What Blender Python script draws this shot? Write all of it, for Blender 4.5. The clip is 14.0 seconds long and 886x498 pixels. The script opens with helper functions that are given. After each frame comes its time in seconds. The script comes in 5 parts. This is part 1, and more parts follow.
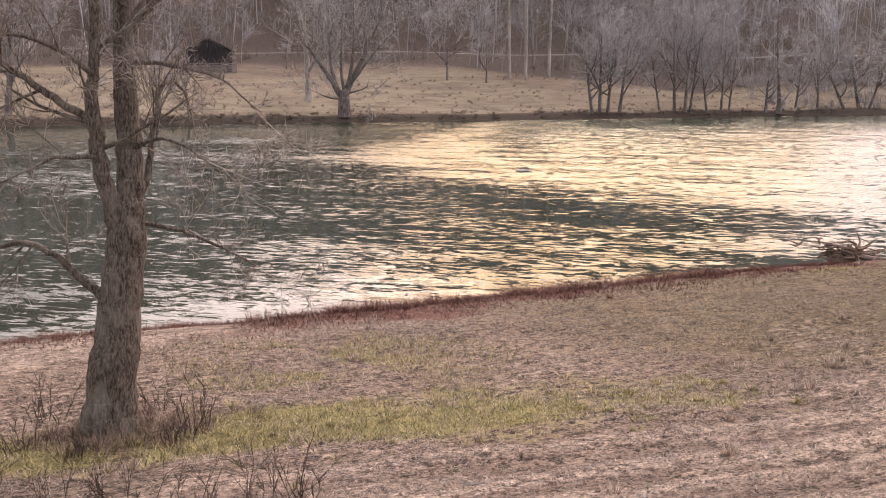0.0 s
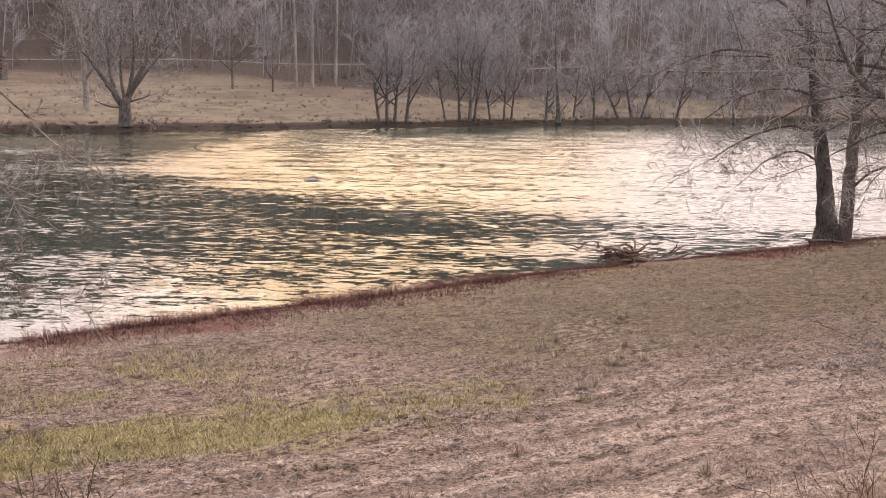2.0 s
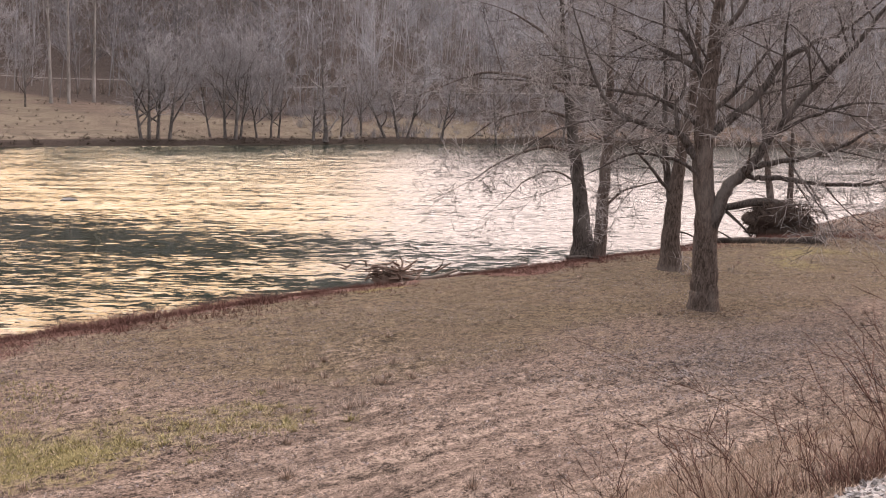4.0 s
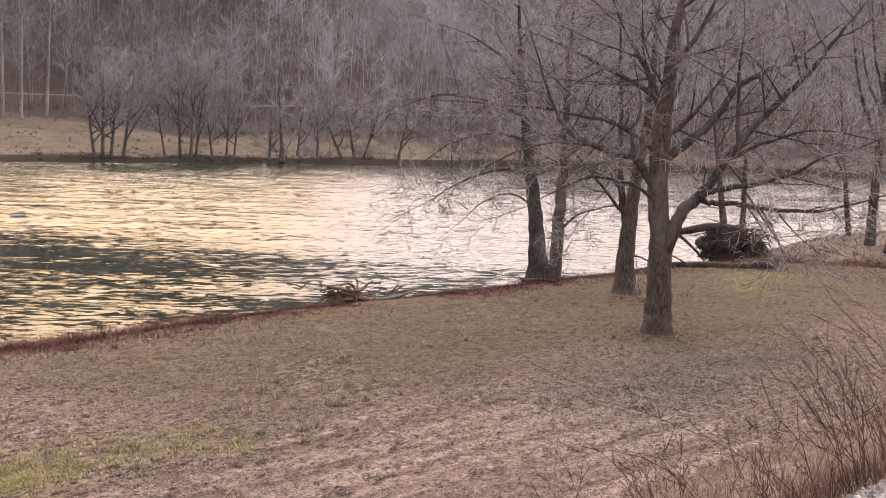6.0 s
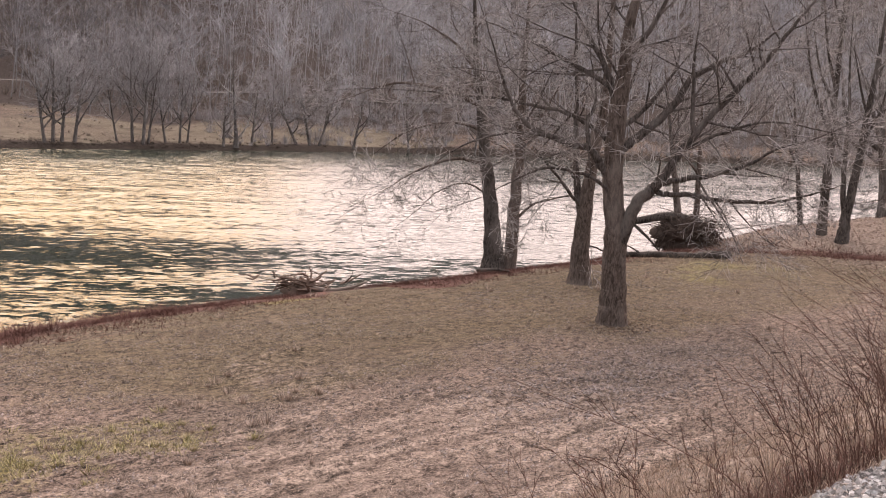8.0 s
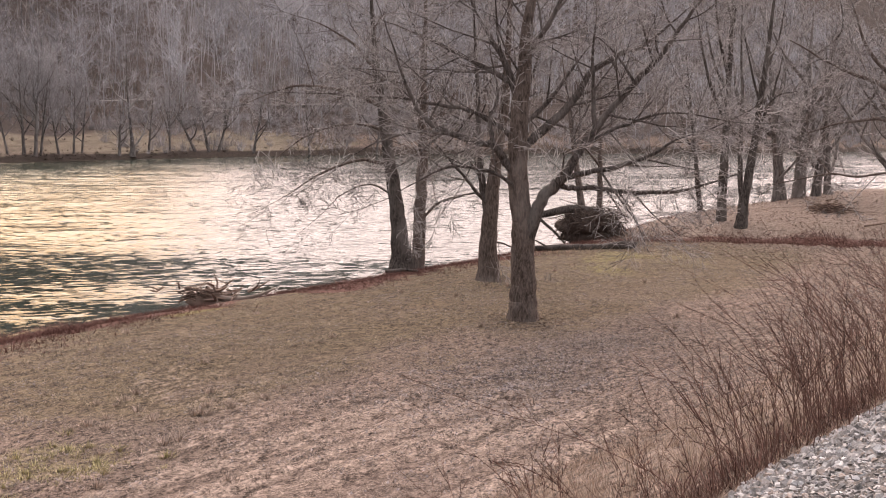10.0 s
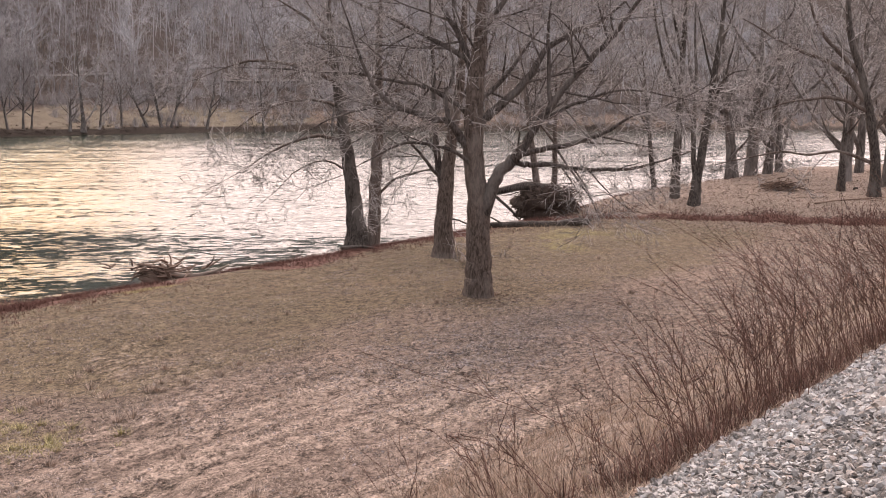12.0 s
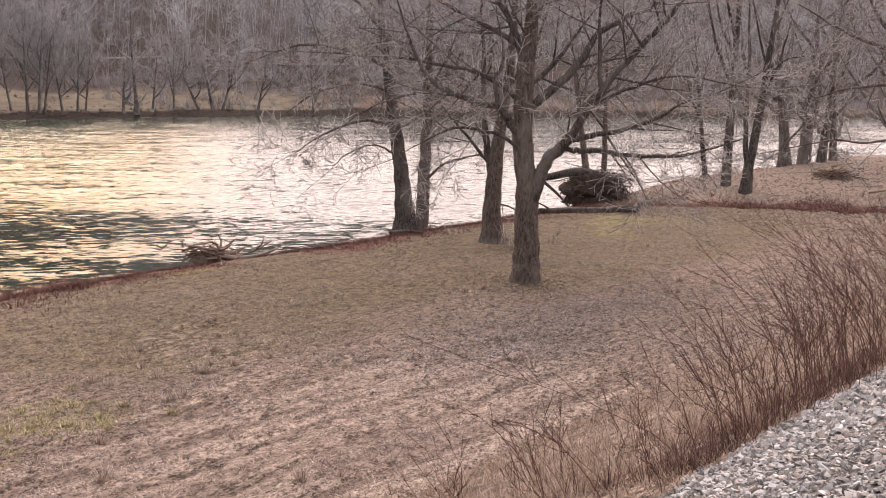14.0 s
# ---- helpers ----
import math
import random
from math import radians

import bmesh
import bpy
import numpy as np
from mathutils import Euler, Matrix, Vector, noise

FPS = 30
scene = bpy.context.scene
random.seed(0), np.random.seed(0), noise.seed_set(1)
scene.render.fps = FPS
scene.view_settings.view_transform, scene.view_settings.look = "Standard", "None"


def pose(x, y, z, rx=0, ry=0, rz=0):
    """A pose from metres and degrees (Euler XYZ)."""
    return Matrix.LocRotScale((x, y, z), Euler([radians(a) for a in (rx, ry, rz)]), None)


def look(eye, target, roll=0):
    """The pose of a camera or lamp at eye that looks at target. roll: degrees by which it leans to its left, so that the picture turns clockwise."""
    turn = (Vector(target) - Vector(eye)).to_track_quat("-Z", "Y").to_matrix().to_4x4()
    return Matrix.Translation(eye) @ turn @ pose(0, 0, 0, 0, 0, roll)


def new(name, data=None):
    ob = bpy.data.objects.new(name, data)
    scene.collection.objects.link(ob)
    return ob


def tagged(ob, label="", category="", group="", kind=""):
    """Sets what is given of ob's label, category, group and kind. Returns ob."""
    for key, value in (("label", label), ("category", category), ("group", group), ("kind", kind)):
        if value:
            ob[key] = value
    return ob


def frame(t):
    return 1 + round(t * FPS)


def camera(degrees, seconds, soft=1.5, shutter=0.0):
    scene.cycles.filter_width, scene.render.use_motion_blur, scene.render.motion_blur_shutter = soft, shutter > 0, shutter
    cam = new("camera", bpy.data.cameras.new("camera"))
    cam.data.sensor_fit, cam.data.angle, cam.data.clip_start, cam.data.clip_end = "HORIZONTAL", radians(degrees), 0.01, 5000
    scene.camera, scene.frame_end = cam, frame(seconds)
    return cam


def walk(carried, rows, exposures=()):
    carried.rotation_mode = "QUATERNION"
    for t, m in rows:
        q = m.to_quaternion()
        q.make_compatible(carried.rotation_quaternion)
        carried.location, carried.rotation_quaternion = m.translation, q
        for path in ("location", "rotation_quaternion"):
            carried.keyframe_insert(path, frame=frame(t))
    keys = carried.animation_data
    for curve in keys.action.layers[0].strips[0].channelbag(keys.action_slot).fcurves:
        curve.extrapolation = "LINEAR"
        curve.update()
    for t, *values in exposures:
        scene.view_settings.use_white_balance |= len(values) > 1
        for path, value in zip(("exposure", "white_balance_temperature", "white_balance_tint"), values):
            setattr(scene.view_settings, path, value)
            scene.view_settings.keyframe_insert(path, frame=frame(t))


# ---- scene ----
cam = camera(42.32, 14.0, soft=1.0)

# seconds, eye x y z, yaw, pitch, roll
PATH = [
    (0, -0, -0, 9.3, -23.067, -9.1, 0.402),
    (0.5, -0.02, 0.005, 9.305, -25.1, -9.09, 0.559),
    (1, -0.028, -0.004, 9.304, -27.852, -8.908, 0.767),
    (1.5, -0.012, -0.012, 9.307, -30.394, -8.74, 0.792),
    (2, -0.001, -0.005, 9.296, -33.65, -8.534, 0.837),
    (2.5, 0.028, -0.006, 9.287, -37.298, -8.344, 0.954),
    (3, 0.067, 0.01, 9.295, -40.56, -8.134, 1.148),
    (3.5, 0.106, 0.027, 9.31, -43.151, -7.802, 1.379),
    (4, 0.105, 0.022, 9.316, -45.25, -7.338, 1.748),
    (4.2, 0.109, 0.019, 9.319, -46.035, -7.11, 1.883),
    (6.3, 0.204, 0.134, 9.316, -47.555, -6.19, 2.659),
    (6.5, 0.242, 0.152, 9.333, -47.688, -6.354, 2.743),
    (7, 0.368, 0.175, 9.356, -48.254, -6.773, 2.959),
    (7.2, 0.401, 0.195, 9.373, -48.589, -6.886, 3.067),
    (9.3, 0.645, 0.489, 9.455, -51.61, -6.392, 1.896),
    (9.5, 0.677, 0.503, 9.453, -52.05, -6.426, 1.692),
    (10, 0.659, 0.59, 9.486, -54.443, -6.636, 0.951),
    (10.5, 0.66, 0.603, 9.477, -55.743, -6.776, 0.467),
    (11, 0.656, 0.597, 9.469, -56.538, -7.063, 0.509),
    (11.5, 0.65, 0.595, 9.465, -56.759, -7.373, 0.861),
    (12, 0.64, 0.595, 9.463, -56.725, -7.736, 1.259),
    (12.5, 0.634, 0.589, 9.46, -56.744, -8.067, 1.48),
    (13, 0.623, 0.586, 9.465, -56.821, -8.272, 1.54),
    (13.5, 0.624, 0.582, 9.464, -56.094, -8.393, 1.594),
    (14, 0.634, 0.589, 9.464, -54.324, -8.54, 1.618),
]


def aim(yaw, pitch, roll, eye):
    a, b = radians(yaw), radians(pitch)
    way = Vector((-math.sin(a) * math.cos(b), math.cos(a) * math.cos(b), math.sin(b)))
    return look(eye, Vector(eye) + way, roll)


walk(cam, [(t, aim(yaw, pitch, roll, (x, y, z))) for t, x, y, z, yaw, pitch, roll in PATH],
     exposures=[(0.0, 0.0, 6500, 10), (3.0, -0.12, 6500, 10), (6.5, -0.15, 6500, 10), (9.5, -0.10, 6500, 10), (12.0, -0.04, 6500, 10), (14.0, -0.02, 6500, 10)])

# ---- daylight: a hazy evening sky, the sun low beyond the hill ----
CLOUD_DIM, CLOUD_BRIGHT, CLOUD_GOLD = (11.6, 11.0, 11.3), (48.0, 38.2, 36.0), (43.0, 26.5, 14.0)
GLOW = 31.0      # bearing of the sun, degrees from +y towards +x
world = bpy.data.worlds.new("evening_sky")
scene.world = world
world.use_nodes = True
wt = world.node_tree
sky = wt.nodes.new("ShaderNodeTexSky")
sky.sky_type, sky.sun_disc = "NISHITA", False
sky.sun_elevation, sky.sun_rotation = radians(5.0), radians(GLOW)
sky.dust_density, sky.air_density, sky.ozone_density = 4.0, 1.0, 1.0
back = wt.nodes["Background"]
# thin bright cloud over it, palest above the river's bend and golden above the sunset
ways = wt.nodes.new("ShaderNodeTexCoord")


def toward(bear, rise, inner, outer):
    """1 in that direction, fading to 0 at outer degrees."""
    d = wt.nodes.new("ShaderNodeVectorMath")
    d.operation = "DOT_PRODUCT"
    a, b = radians(bear), radians(rise)
    d.inputs[1].default_value = (math.sin(a) * math.cos(b), math.cos(a) * math.cos(b), math.sin(b))
    n = wt.nodes.new("ShaderNodeMapRange")
    n.interpolation_type = "SMOOTHSTEP"
    n.inputs["From Min"].default_value, n.inputs["From Max"].default_value = math.cos(radians(outer)), math.cos(radians(inner))
    wt.links.new(ways.outputs["Generated"], d.inputs[0])
    wt.links.new(d.outputs["Value"], n.inputs["Value"])
    return n.outputs[0]


def sky_mix(fac, a, b):
    n = wt.nodes.new("ShaderNodeMix")
    n.data_type = "RGBA"
    for sock, v in ((n.inputs[0], fac), (n.inputs[6], a), (n.inputs[7], b)):
        if isinstance(v, (int, float)):
            sock.default_value = v
        elif isinstance(v, tuple):
            sock.default_value = (*v, 1)
        else:
            wt.links.new(v, sock)
    return n.outputs[2]


cloud = sky_mix(toward(62, 22, 5, 75), CLOUD_DIM, CLOUD_BRIGHT)
cloud = sky_mix(toward(29, 25, 4, 17), cloud, CLOUD_GOLD)
wt.links.new(sky_mix(0.8, sky.outputs[0], cloud), back.inputs[0])
back.inputs[1].default_value = 0.13

sun = new("sun", bpy.data.lights.new("sun", "SUN"))
sun.data.energy, sun.data.angle, sun.data.color = 0.75, radians(25), (1.0, 0.9, 0.78)
sun.matrix_world = look((0, 0, 0), (-math.sin(radians(GLOW)), -math.cos(radians(GLOW)), -0.75))

# ---- small tools ----

def mesh_of(name, verts, faces, material, smooth=False, shades=None):
    """A mesh from arrays of corners and triangles (or quads)."""
    verts, faces = np.asarray(verts, np.float32), np.asarray(faces, np.int32)
    me = bpy.data.meshes.new(name)
    n, k = faces.shape
    me.vertices.add(len(verts))
    me.vertices.foreach_set("co", verts.ravel())
    me.loops.add(n * k)
    me.loops.foreach_set("vertex_index", faces.ravel())
    me.polygons.add(n)
    me.polygons.foreach_set("loop_start", np.arange(0, n * k, k, dtype=np.int32))
    me.polygons.foreach_set("loop_total", np.full(n, k, np.int32))
    me.polygons.foreach_set("use_smooth", np.full(n, smooth))
    me.materials.append(material)
    me.update(calc_edges=True)
    return me


def part(name, verts, faces, material, parent=None, label="", smooth=False):
    ob = new(name, mesh_of(name, verts, faces, material, smooth))
    ob.parent = parent
    if label:
        ob["label"] = label
    return ob


def thing(name, label, category, group="", at=None, kind=""):
    ob = new(name)
    if at is not None:
        ob.matrix_basis = at
    return tagged(ob, label, category, group, kind)


class Heap:
    """Gathers pieces of mesh into one; rods of alike make are turned into pipes together."""

    def __init__(self):
        self.v, self.f, self.n, self.lines, self.thick = [], [], 0, {}, None

    def add(self, v, f):
        self.v.append(v)
        self.f.append(f + self.n)
        self.n += len(v)

    def rod(self, points, radii, sides):
        self.lines.setdefault((len(points), sides), []).append((points, radii))

    def out(self):
        for (n, sides), rods_ in self.lines.items():
            p = np.array([r[0] for r in rods_], float)
            v, f = pipes(p, np.array([r[1] for r in rods_], float), sides)
            self.add(v, f)
        self.lines = {}
        return np.concatenate(self.v), np.concatenate(self.f)


def pipes(p, r, sides):
    """Many tapered pipes of as many stations each: p is (count, stations, 3)."""
    m, n, _ = p.shape
    t = np.empty_like(p)
    t[:, 1:-1] = p[:, 2:] - p[:, :-2]
    t[:, 0], t[:, -1] = p[:, 1] - p[:, 0], p[:, -1] - p[:, -2]
    t /= np.linalg.norm(t, axis=2, keepdims=True) + 1e-9
    ref = np.where((abs(t[:, :, 2]).mean(1) < 0.8)[:, None, None], [0.0, 0.0, 1.0], [1.0, 0.0, 0.0])
    a = np.cross(t, np.broadcast_to(ref, t.shape))
    a /= np.linalg.norm(a, axis=2, keepdims=True) + 1e-9
    b = np.cross(t, a)
    w = np.arange(sides) * 2 * np.pi / sides
    v = p[:, :, None] + r[:, :, None, None] * (a[:, :, None] * np.cos(w)[None, None, :, None] + b[:, :, None] * np.sin(w)[None, None, :, None])
    i, j = np.meshgrid(np.arange(n - 1), np.arange(sides), indexing="ij")
    k = (j + 1) % sides
    q = np.stack([i * sides + j, i * sides + k, (i + 1) * sides + k, (i + 1) * sides + j], -1).reshape(-1, 4)
    f = np.concatenate([q[:, [0, 1, 2]], q[:, [0, 2, 3]]])
    return v.reshape(-1, 3), (f[None] + (np.arange(m) * n * sides)[:, None, None]).reshape(-1, 3)


TUBES = {}


def tube(points, radii, sides, cap=False):
    """A tapered pipe along points."""
    p, r = np.asarray(points, float), np.asarray(radii, float)
    n = len(p)
    t = np.empty_like(p)
    t[1:-1] = p[2:] - p[:-2]
    t[0], t[-1] = p[1] - p[0], p[-1] - p[-2]
    t /= np.linalg.norm(t, axis=1, keepdims=True) + 1e-9
    ref = np.array([0.0, 0.0, 1.0]) if abs(t[:, 2]).mean() < 0.8 else np.array([1.0, 0.0, 0.0])
    a = np.cross(t, ref)
    a /= np.linalg.norm(a, axis=1, keepdims=True) + 1e-9
    b = np.cross(t, a)
    if sides not in TUBES:
        w = np.arange(sides) * 2 * np.pi / sides
        TUBES[sides] = np.cos(w), np.sin(w)
    c, s = TUBES[sides]
    v = p[:, None] + r[:, None, None] * (a[:, None] * c[None, :, None] + b[:, None] * s[None, :, None])
    key = (sides, n)
    if key not in TUBES:
        i, j = np.meshgrid(np.arange(n - 1), np.arange(sides), indexing="ij")
        k = (j + 1) % sides
        q = np.stack([i * sides + j, i * sides + k, (i + 1) * sides + k, (i + 1) * sides + j], -1).reshape(-1, 4)
        TUBES[key] = np.concatenate([q[:, [0, 1, 2]], q[:, [0, 2, 3]]])
    f = TUBES[key]
    v = v.reshape(-1, 3)
    if cap:
        m = len(v)
        ring = np.arange(sides)
        f = np.concatenate([f, np.stack([(ring + 1) % sides, ring, np.full(sides, m)], 1),
                            np.stack([(n - 1) * sides + ring, (n - 1) * sides + (ring + 1) % sides, np.full(sides, m + 1)], 1)])
        v = np.concatenate([v, p[:1], p[-1:]])
    return v, f


def curve_through(points, steps):
    """A smooth line through a few points (Catmull-Rom)."""
    p = np.asarray(points, float)
    e = np.concatenate([[2 * p[0] - p[1]], p, [2 * p[-1] - p[-2]]])
    u = np.linspace(0, 1, steps, endpoint=False)[:, None]
    out = []
    for a, b, c, d in zip(e[:-3], e[1:-2], e[2:-1], e[3:]):
        out.append(0.5 * (2 * b + (c - a) * u + (2 * a - 5 * b + 4 * c - d) * u**2 + (3 * b - a - 3 * c + d) * u**3))
    out.append(p[-1:])
    return np.concatenate(out)


LATTICE = np.random.default_rng(3).random((256, 256))


def bumps(x, y, size, seed=0):
    """Smooth value noise, 0 to 1, of that grain in metres."""
    x, y = np.asarray(x, float) / size + seed * 17.3, np.asarray(y, float) / size + seed * 31.7
    i, j = np.floor(x).astype(int), np.floor(y).astype(int)
    u, v = x - i, y - j
    u, v = u * u * (3 - 2 * u), v * v * (3 - 2 * v)
    g = lambda a, b: LATTICE[a % 256, b % 256]
    return (g(i, j) * (1 - u) + g(i + 1, j) * u) * (1 - v) + (g(i, j + 1) * (1 - u) + g(i + 1, j + 1) * u) * v


def step(a, b, x):
    u = np.clip((np.asarray(x, float) - a) / (b - a), 0, 1)
    return u * u * (3 - 2 * u)


# ---- the lie of the land: x along the river, y across it, water at z = 0 ----
def near_shore(x):
    """y of the near waterline."""
    x = np.asarray(x, float)
    return 41.3 - 2.1 * step(36, 12, x) + 0.9 * (bumps(x, 0 * x, 9, 1) - 0.5) + 0.5 * (bumps(x, 0 * x, 2.6, 2) - 0.5) + 2.2 * step(70, 90, x) - 30 * step(126, 200, x) - 120 * step(160, 420, x)


def far_shore(x):
    """y of the far waterline."""
    x = np.asarray(x, float)
    return 180.5 + 1.6 * (bumps(x, 0 * x, 14, 3) - 0.5) - 70 * step(170, 400, x) - 150 * step(380, 800, x)


def pasture_depth(x):
    """How far the hill's foot stands back from the far water, as a share of its depth opposite the barn."""
    return 1.0 - 0.62 * step(95, 230, x)


def back_of(x, e):
    """The distance from the far water at which the ground is alike opposite the barn."""
    foot = 72 * pasture_depth(x)
    return np.where(e < foot, e / pasture_depth(x), e - foot + 72)


FAR_D = np.array([0, 0.6, 2.5, 12, 28, 50, 70, 78, 110, 160, 230, 330, 3000])
FAR_Z = np.array([0, 0.75, 1.2, 2.3, 5.0, 8.2, 11.8, 12.2, 32, 66, 100, 120, 140])


def from_track(x, y):
    """Distance out from the railway, which runs a little askew to the river."""
    return y + 0.04 * (np.clip(x, -60, 70) - 10.4)


def terrace(x, y):
    """Distance beyond the foot of the leafy terrace by the bend, where a shallow ditch runs."""
    return x - 72.5 - 0.58 * (35.5 - y) - 1.6 * (bumps(x, y, 5, 20) - 0.5)


def windrow(x, y):
    """Mown straw lies in low rows along the field: 1 on a row, 0 in the furrow between two, 0.5 off the rows."""
    w = np.sin((y + 0.03 * x + 0.55 * bumps(x, y, 4, 6) + 0.25 * bumps(x, y, 1.1, 16)) * 2 * np.pi / 1.6)
    return 0.5 + 0.5 * w * step(25, 20, y + 1.5 * bumps(x, y, 7, 8)) * step(10.5, 13, y) * step(42, 18, x)


def land(x, y):
    """Height of the ground."""
    x, y = np.asarray(x, float), np.asarray(y, float)
    d = near_shore(x) - y
    z = np.interp(d, [-12, -3, -0.4, 0.0, 1.2, 3.0, 7.0, 40, 200], [-2.0, -1.2, -0.15, 0.0, 0.45, 0.95, 1.3, 1.5, 1.9])
    z = z + (0.9 * step(0.2, 5.5, terrace(x, y)) - 0.38 * np.exp(-((terrace(x, y) + 0.6) / 1.2) ** 2)) * step(2, 6, d)
    z = z + (0.12 * (bumps(x, y, 3.1, 4) - 0.5) + 0.16 * (bumps(0.6 * x, y, 0.9, 5) - 0.5)) * step(1, 5, d)
    z = z + 0.10 * (windrow(x, y) - 0.5)
    r = from_track(x, y)
    fill = np.interp(r, [-60, -8, 0.9, 1.3, 5.2, 6.0, 12.8, 15], [7.4, 7.6, 7.62, 7.5, 5.3, 4.95, 1.85, 0.5]) + 0.16 * (bumps(x, y, 0.9, 7) - 0.5) * step(5.2, 6.5, r)
    z = np.where(r < 15, np.maximum(z, fill), z)
    e = y - far_shore(x)
    up = np.interp(back_of(x, e), FAR_D, FAR_Z)
    up = np.minimum(up, 12.2) + np.maximum(up - 12.2, 0) * (0.86 - 0.48 * step(0.72, 1.0, x / np.maximum(y, 60)) + 0.5 * step(300, 420, x)) + step(4, 40, e) * 1.4 * (bumps(x, y, 23, 9) - 0.5)
    up = up + step(95, 200, e) * 30 * (bumps(x, y, 150, 10) - 0.5)
    return np.where(e > 0, up, np.where(d > -12, z, -2.0 * step(0, -6, e)))


def on_land(x, y, sink=0.0):
    return float(land(x, y)) - sink


# ---- materials ----
def nodes_of(name):
    m = bpy.data.materials.new(name)
    m.use_nodes = True
    t = m.node_tree
    return m, t, t.nodes["Principled BSDF"]


def add(t, kind, **inputs):
    n = t.nodes.new("ShaderNode" + kind)
    for k, v in inputs.items():
        n.inputs[k.replace("_", " ")].default_value = v
    return n


def noise_at(t, scale, detail=4, rough=0.55, stretch=None, vector=None, distort=0.0):
    n = add(t, "TexNoise", Scale=scale, Detail=detail, Roughness=rough, Distortion=distort)
    src = vector
    if src is None:
        src = t.nodes.new("ShaderNodeNewGeometry").outputs["Position"]
    if stretch:
        mp = t.nodes.new("ShaderNodeMapping")
        mp.inputs["Scale"].default_value = stretch
        t.links.new(src, mp.inputs["Vector"])
        src = mp.outputs[0]
    t.links.new(src, n.inputs["Vector"])
    return n.outputs["Fac"]


def ramp(t, fac, stops):
    n = t.nodes.new("ShaderNodeValToRGB")
    while len(n.color_ramp.elements) < len(stops):
        n.color_ramp.elements.new(0.5)
    for e, (pos, col) in zip(n.color_ramp.elements, stops):
        e.position, e.color = pos, (*col, 1) if len(col) == 3 else (col[0],) * 3 + (1,)
    t.links.new(fac, n.inputs[0])
    return n.outputs[0]


def mix(t, fac, a, b, blend="MIX"):
    n = t.nodes.new("ShaderNodeMix")
    n.data_type, n.blend_type = "RGBA", blend
    for sock, v in ((n.inputs[0], fac), (n.inputs[6], a), (n.inputs[7], b)):
        if isinstance(v, (int, float)):
            sock.default_value = v
        elif isinstance(v, tuple):
            sock.default_value = (*v, 1)
        else:
            t.links.new(v, sock)
    return n.outputs[2]


def maths(t, op, a, b=0.0, clamp=False):
    n = t.nodes.new("ShaderNodeMath")
    n.operation, n.use_clamp = op, clamp
    for sock, v in zip(n.inputs, (a, b)):
        if isinstance(v, (int, float)):
            sock.default_value = v
        else:
            t.links.new(v, sock)
    return n.outputs[0]


def relief(t, shader, height, strength, distance):
    b = add(t, "Bump", Strength=strength, Distance=distance)
    t.links.new(height, b.inputs["Height"])
    t.links.new(b.outputs[0], shader.inputs["Normal"])


def simple(name, dark, light, scale, rough=0.9, stretch=None, bump=0.4, depth=0.01, island=0.0, metal=0.0):
    """A two-tone surface with grain and, for heaps of small pieces, a shade of its own for each piece."""
    m, t, s = nodes_of(name)
    g = noise_at(t, scale, 6, 0.6, stretch)
    big = noise_at(t, scale * 0.13, 3, 0.5)
    fac = maths(t, "ADD", maths(t, "MULTIPLY", g, 0.7), maths(t, "MULTIPLY", big, 0.3))
    col = ramp(t, fac, [(0.33, dark), (0.68, light)])
    if island:
        r = t.nodes.new("ShaderNodeNewGeometry").outputs["Random Per Island"]
        col = mix(t, island, col, ramp(t, r, [(0.0, dark), (1.0, light)]))
    t.links.new(col, s.inputs["Base Color"])
    s.inputs["Roughness"].default_value, s.inputs["Metallic"].default_value = rough, metal
    s.inputs["Specular IOR Level"].default_value = 0.25
    if bump:
        relief(t, s, g, bump, depth)
    return m


def bark_like(name, dark, light, pale, scale=9.0):
    """Furrowed bark with lichen patches."""
    m, t, s = nodes_of(name)
    furrow = noise_at(t, scale * 1.3, 7, 0.72, (1, 1, 0.3), distort=0.6)
    patch = noise_at(t, scale * 0.12, 3, 0.5, (1, 1, 0.5))
    col = ramp(t, furrow, [(0.40, dark), (0.60, light)])
    col = mix(t, ramp(t, patch, [(0.5, (0,)), (0.7, (0.65,))]), col, pale)
    t.links.new(col, s.inputs["Base Color"])
    s.inputs["Roughness"].default_value = 0.92
    s.inputs["Specular IOR Level"].default_value = 0.2
    relief(t, s, furrow, 1.0, 0.06)
    return m


BARK = bark_like("grey_bark", (0.046, 0.034, 0.029), (0.168, 0.132, 0.116), (0.225, 0.19, 0.174))
BARK_LIMB = bark_like("limb_bark", (0.03, 0.025, 0.023), (0.135, 0.113, 0.105), (0.21, 0.188, 0.178))
BARK_OLD = bark_like("old_lichened_bark", (0.04, 0.032, 0.026), (0.19, 0.16, 0.138), (0.28, 0.255, 0.225), 16.0)
BARK_DARK = bark_like("dark_bark", (0.022, 0.018, 0.016), (0.115, 0.096, 0.087), (0.17, 0.15, 0.138))
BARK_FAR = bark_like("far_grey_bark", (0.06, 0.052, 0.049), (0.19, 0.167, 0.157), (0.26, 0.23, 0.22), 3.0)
BARK_PALE = bark_like("pale_sycamore_bark", (0.17, 0.15, 0.138), (0.37, 0.335, 0.315), (0.52, 0.48, 0.46), 3.0)
TWIG = simple("twig_bark", (0.06, 0.052, 0.05), (0.54, 0.495, 0.48), 6, island=0.9, bump=0)
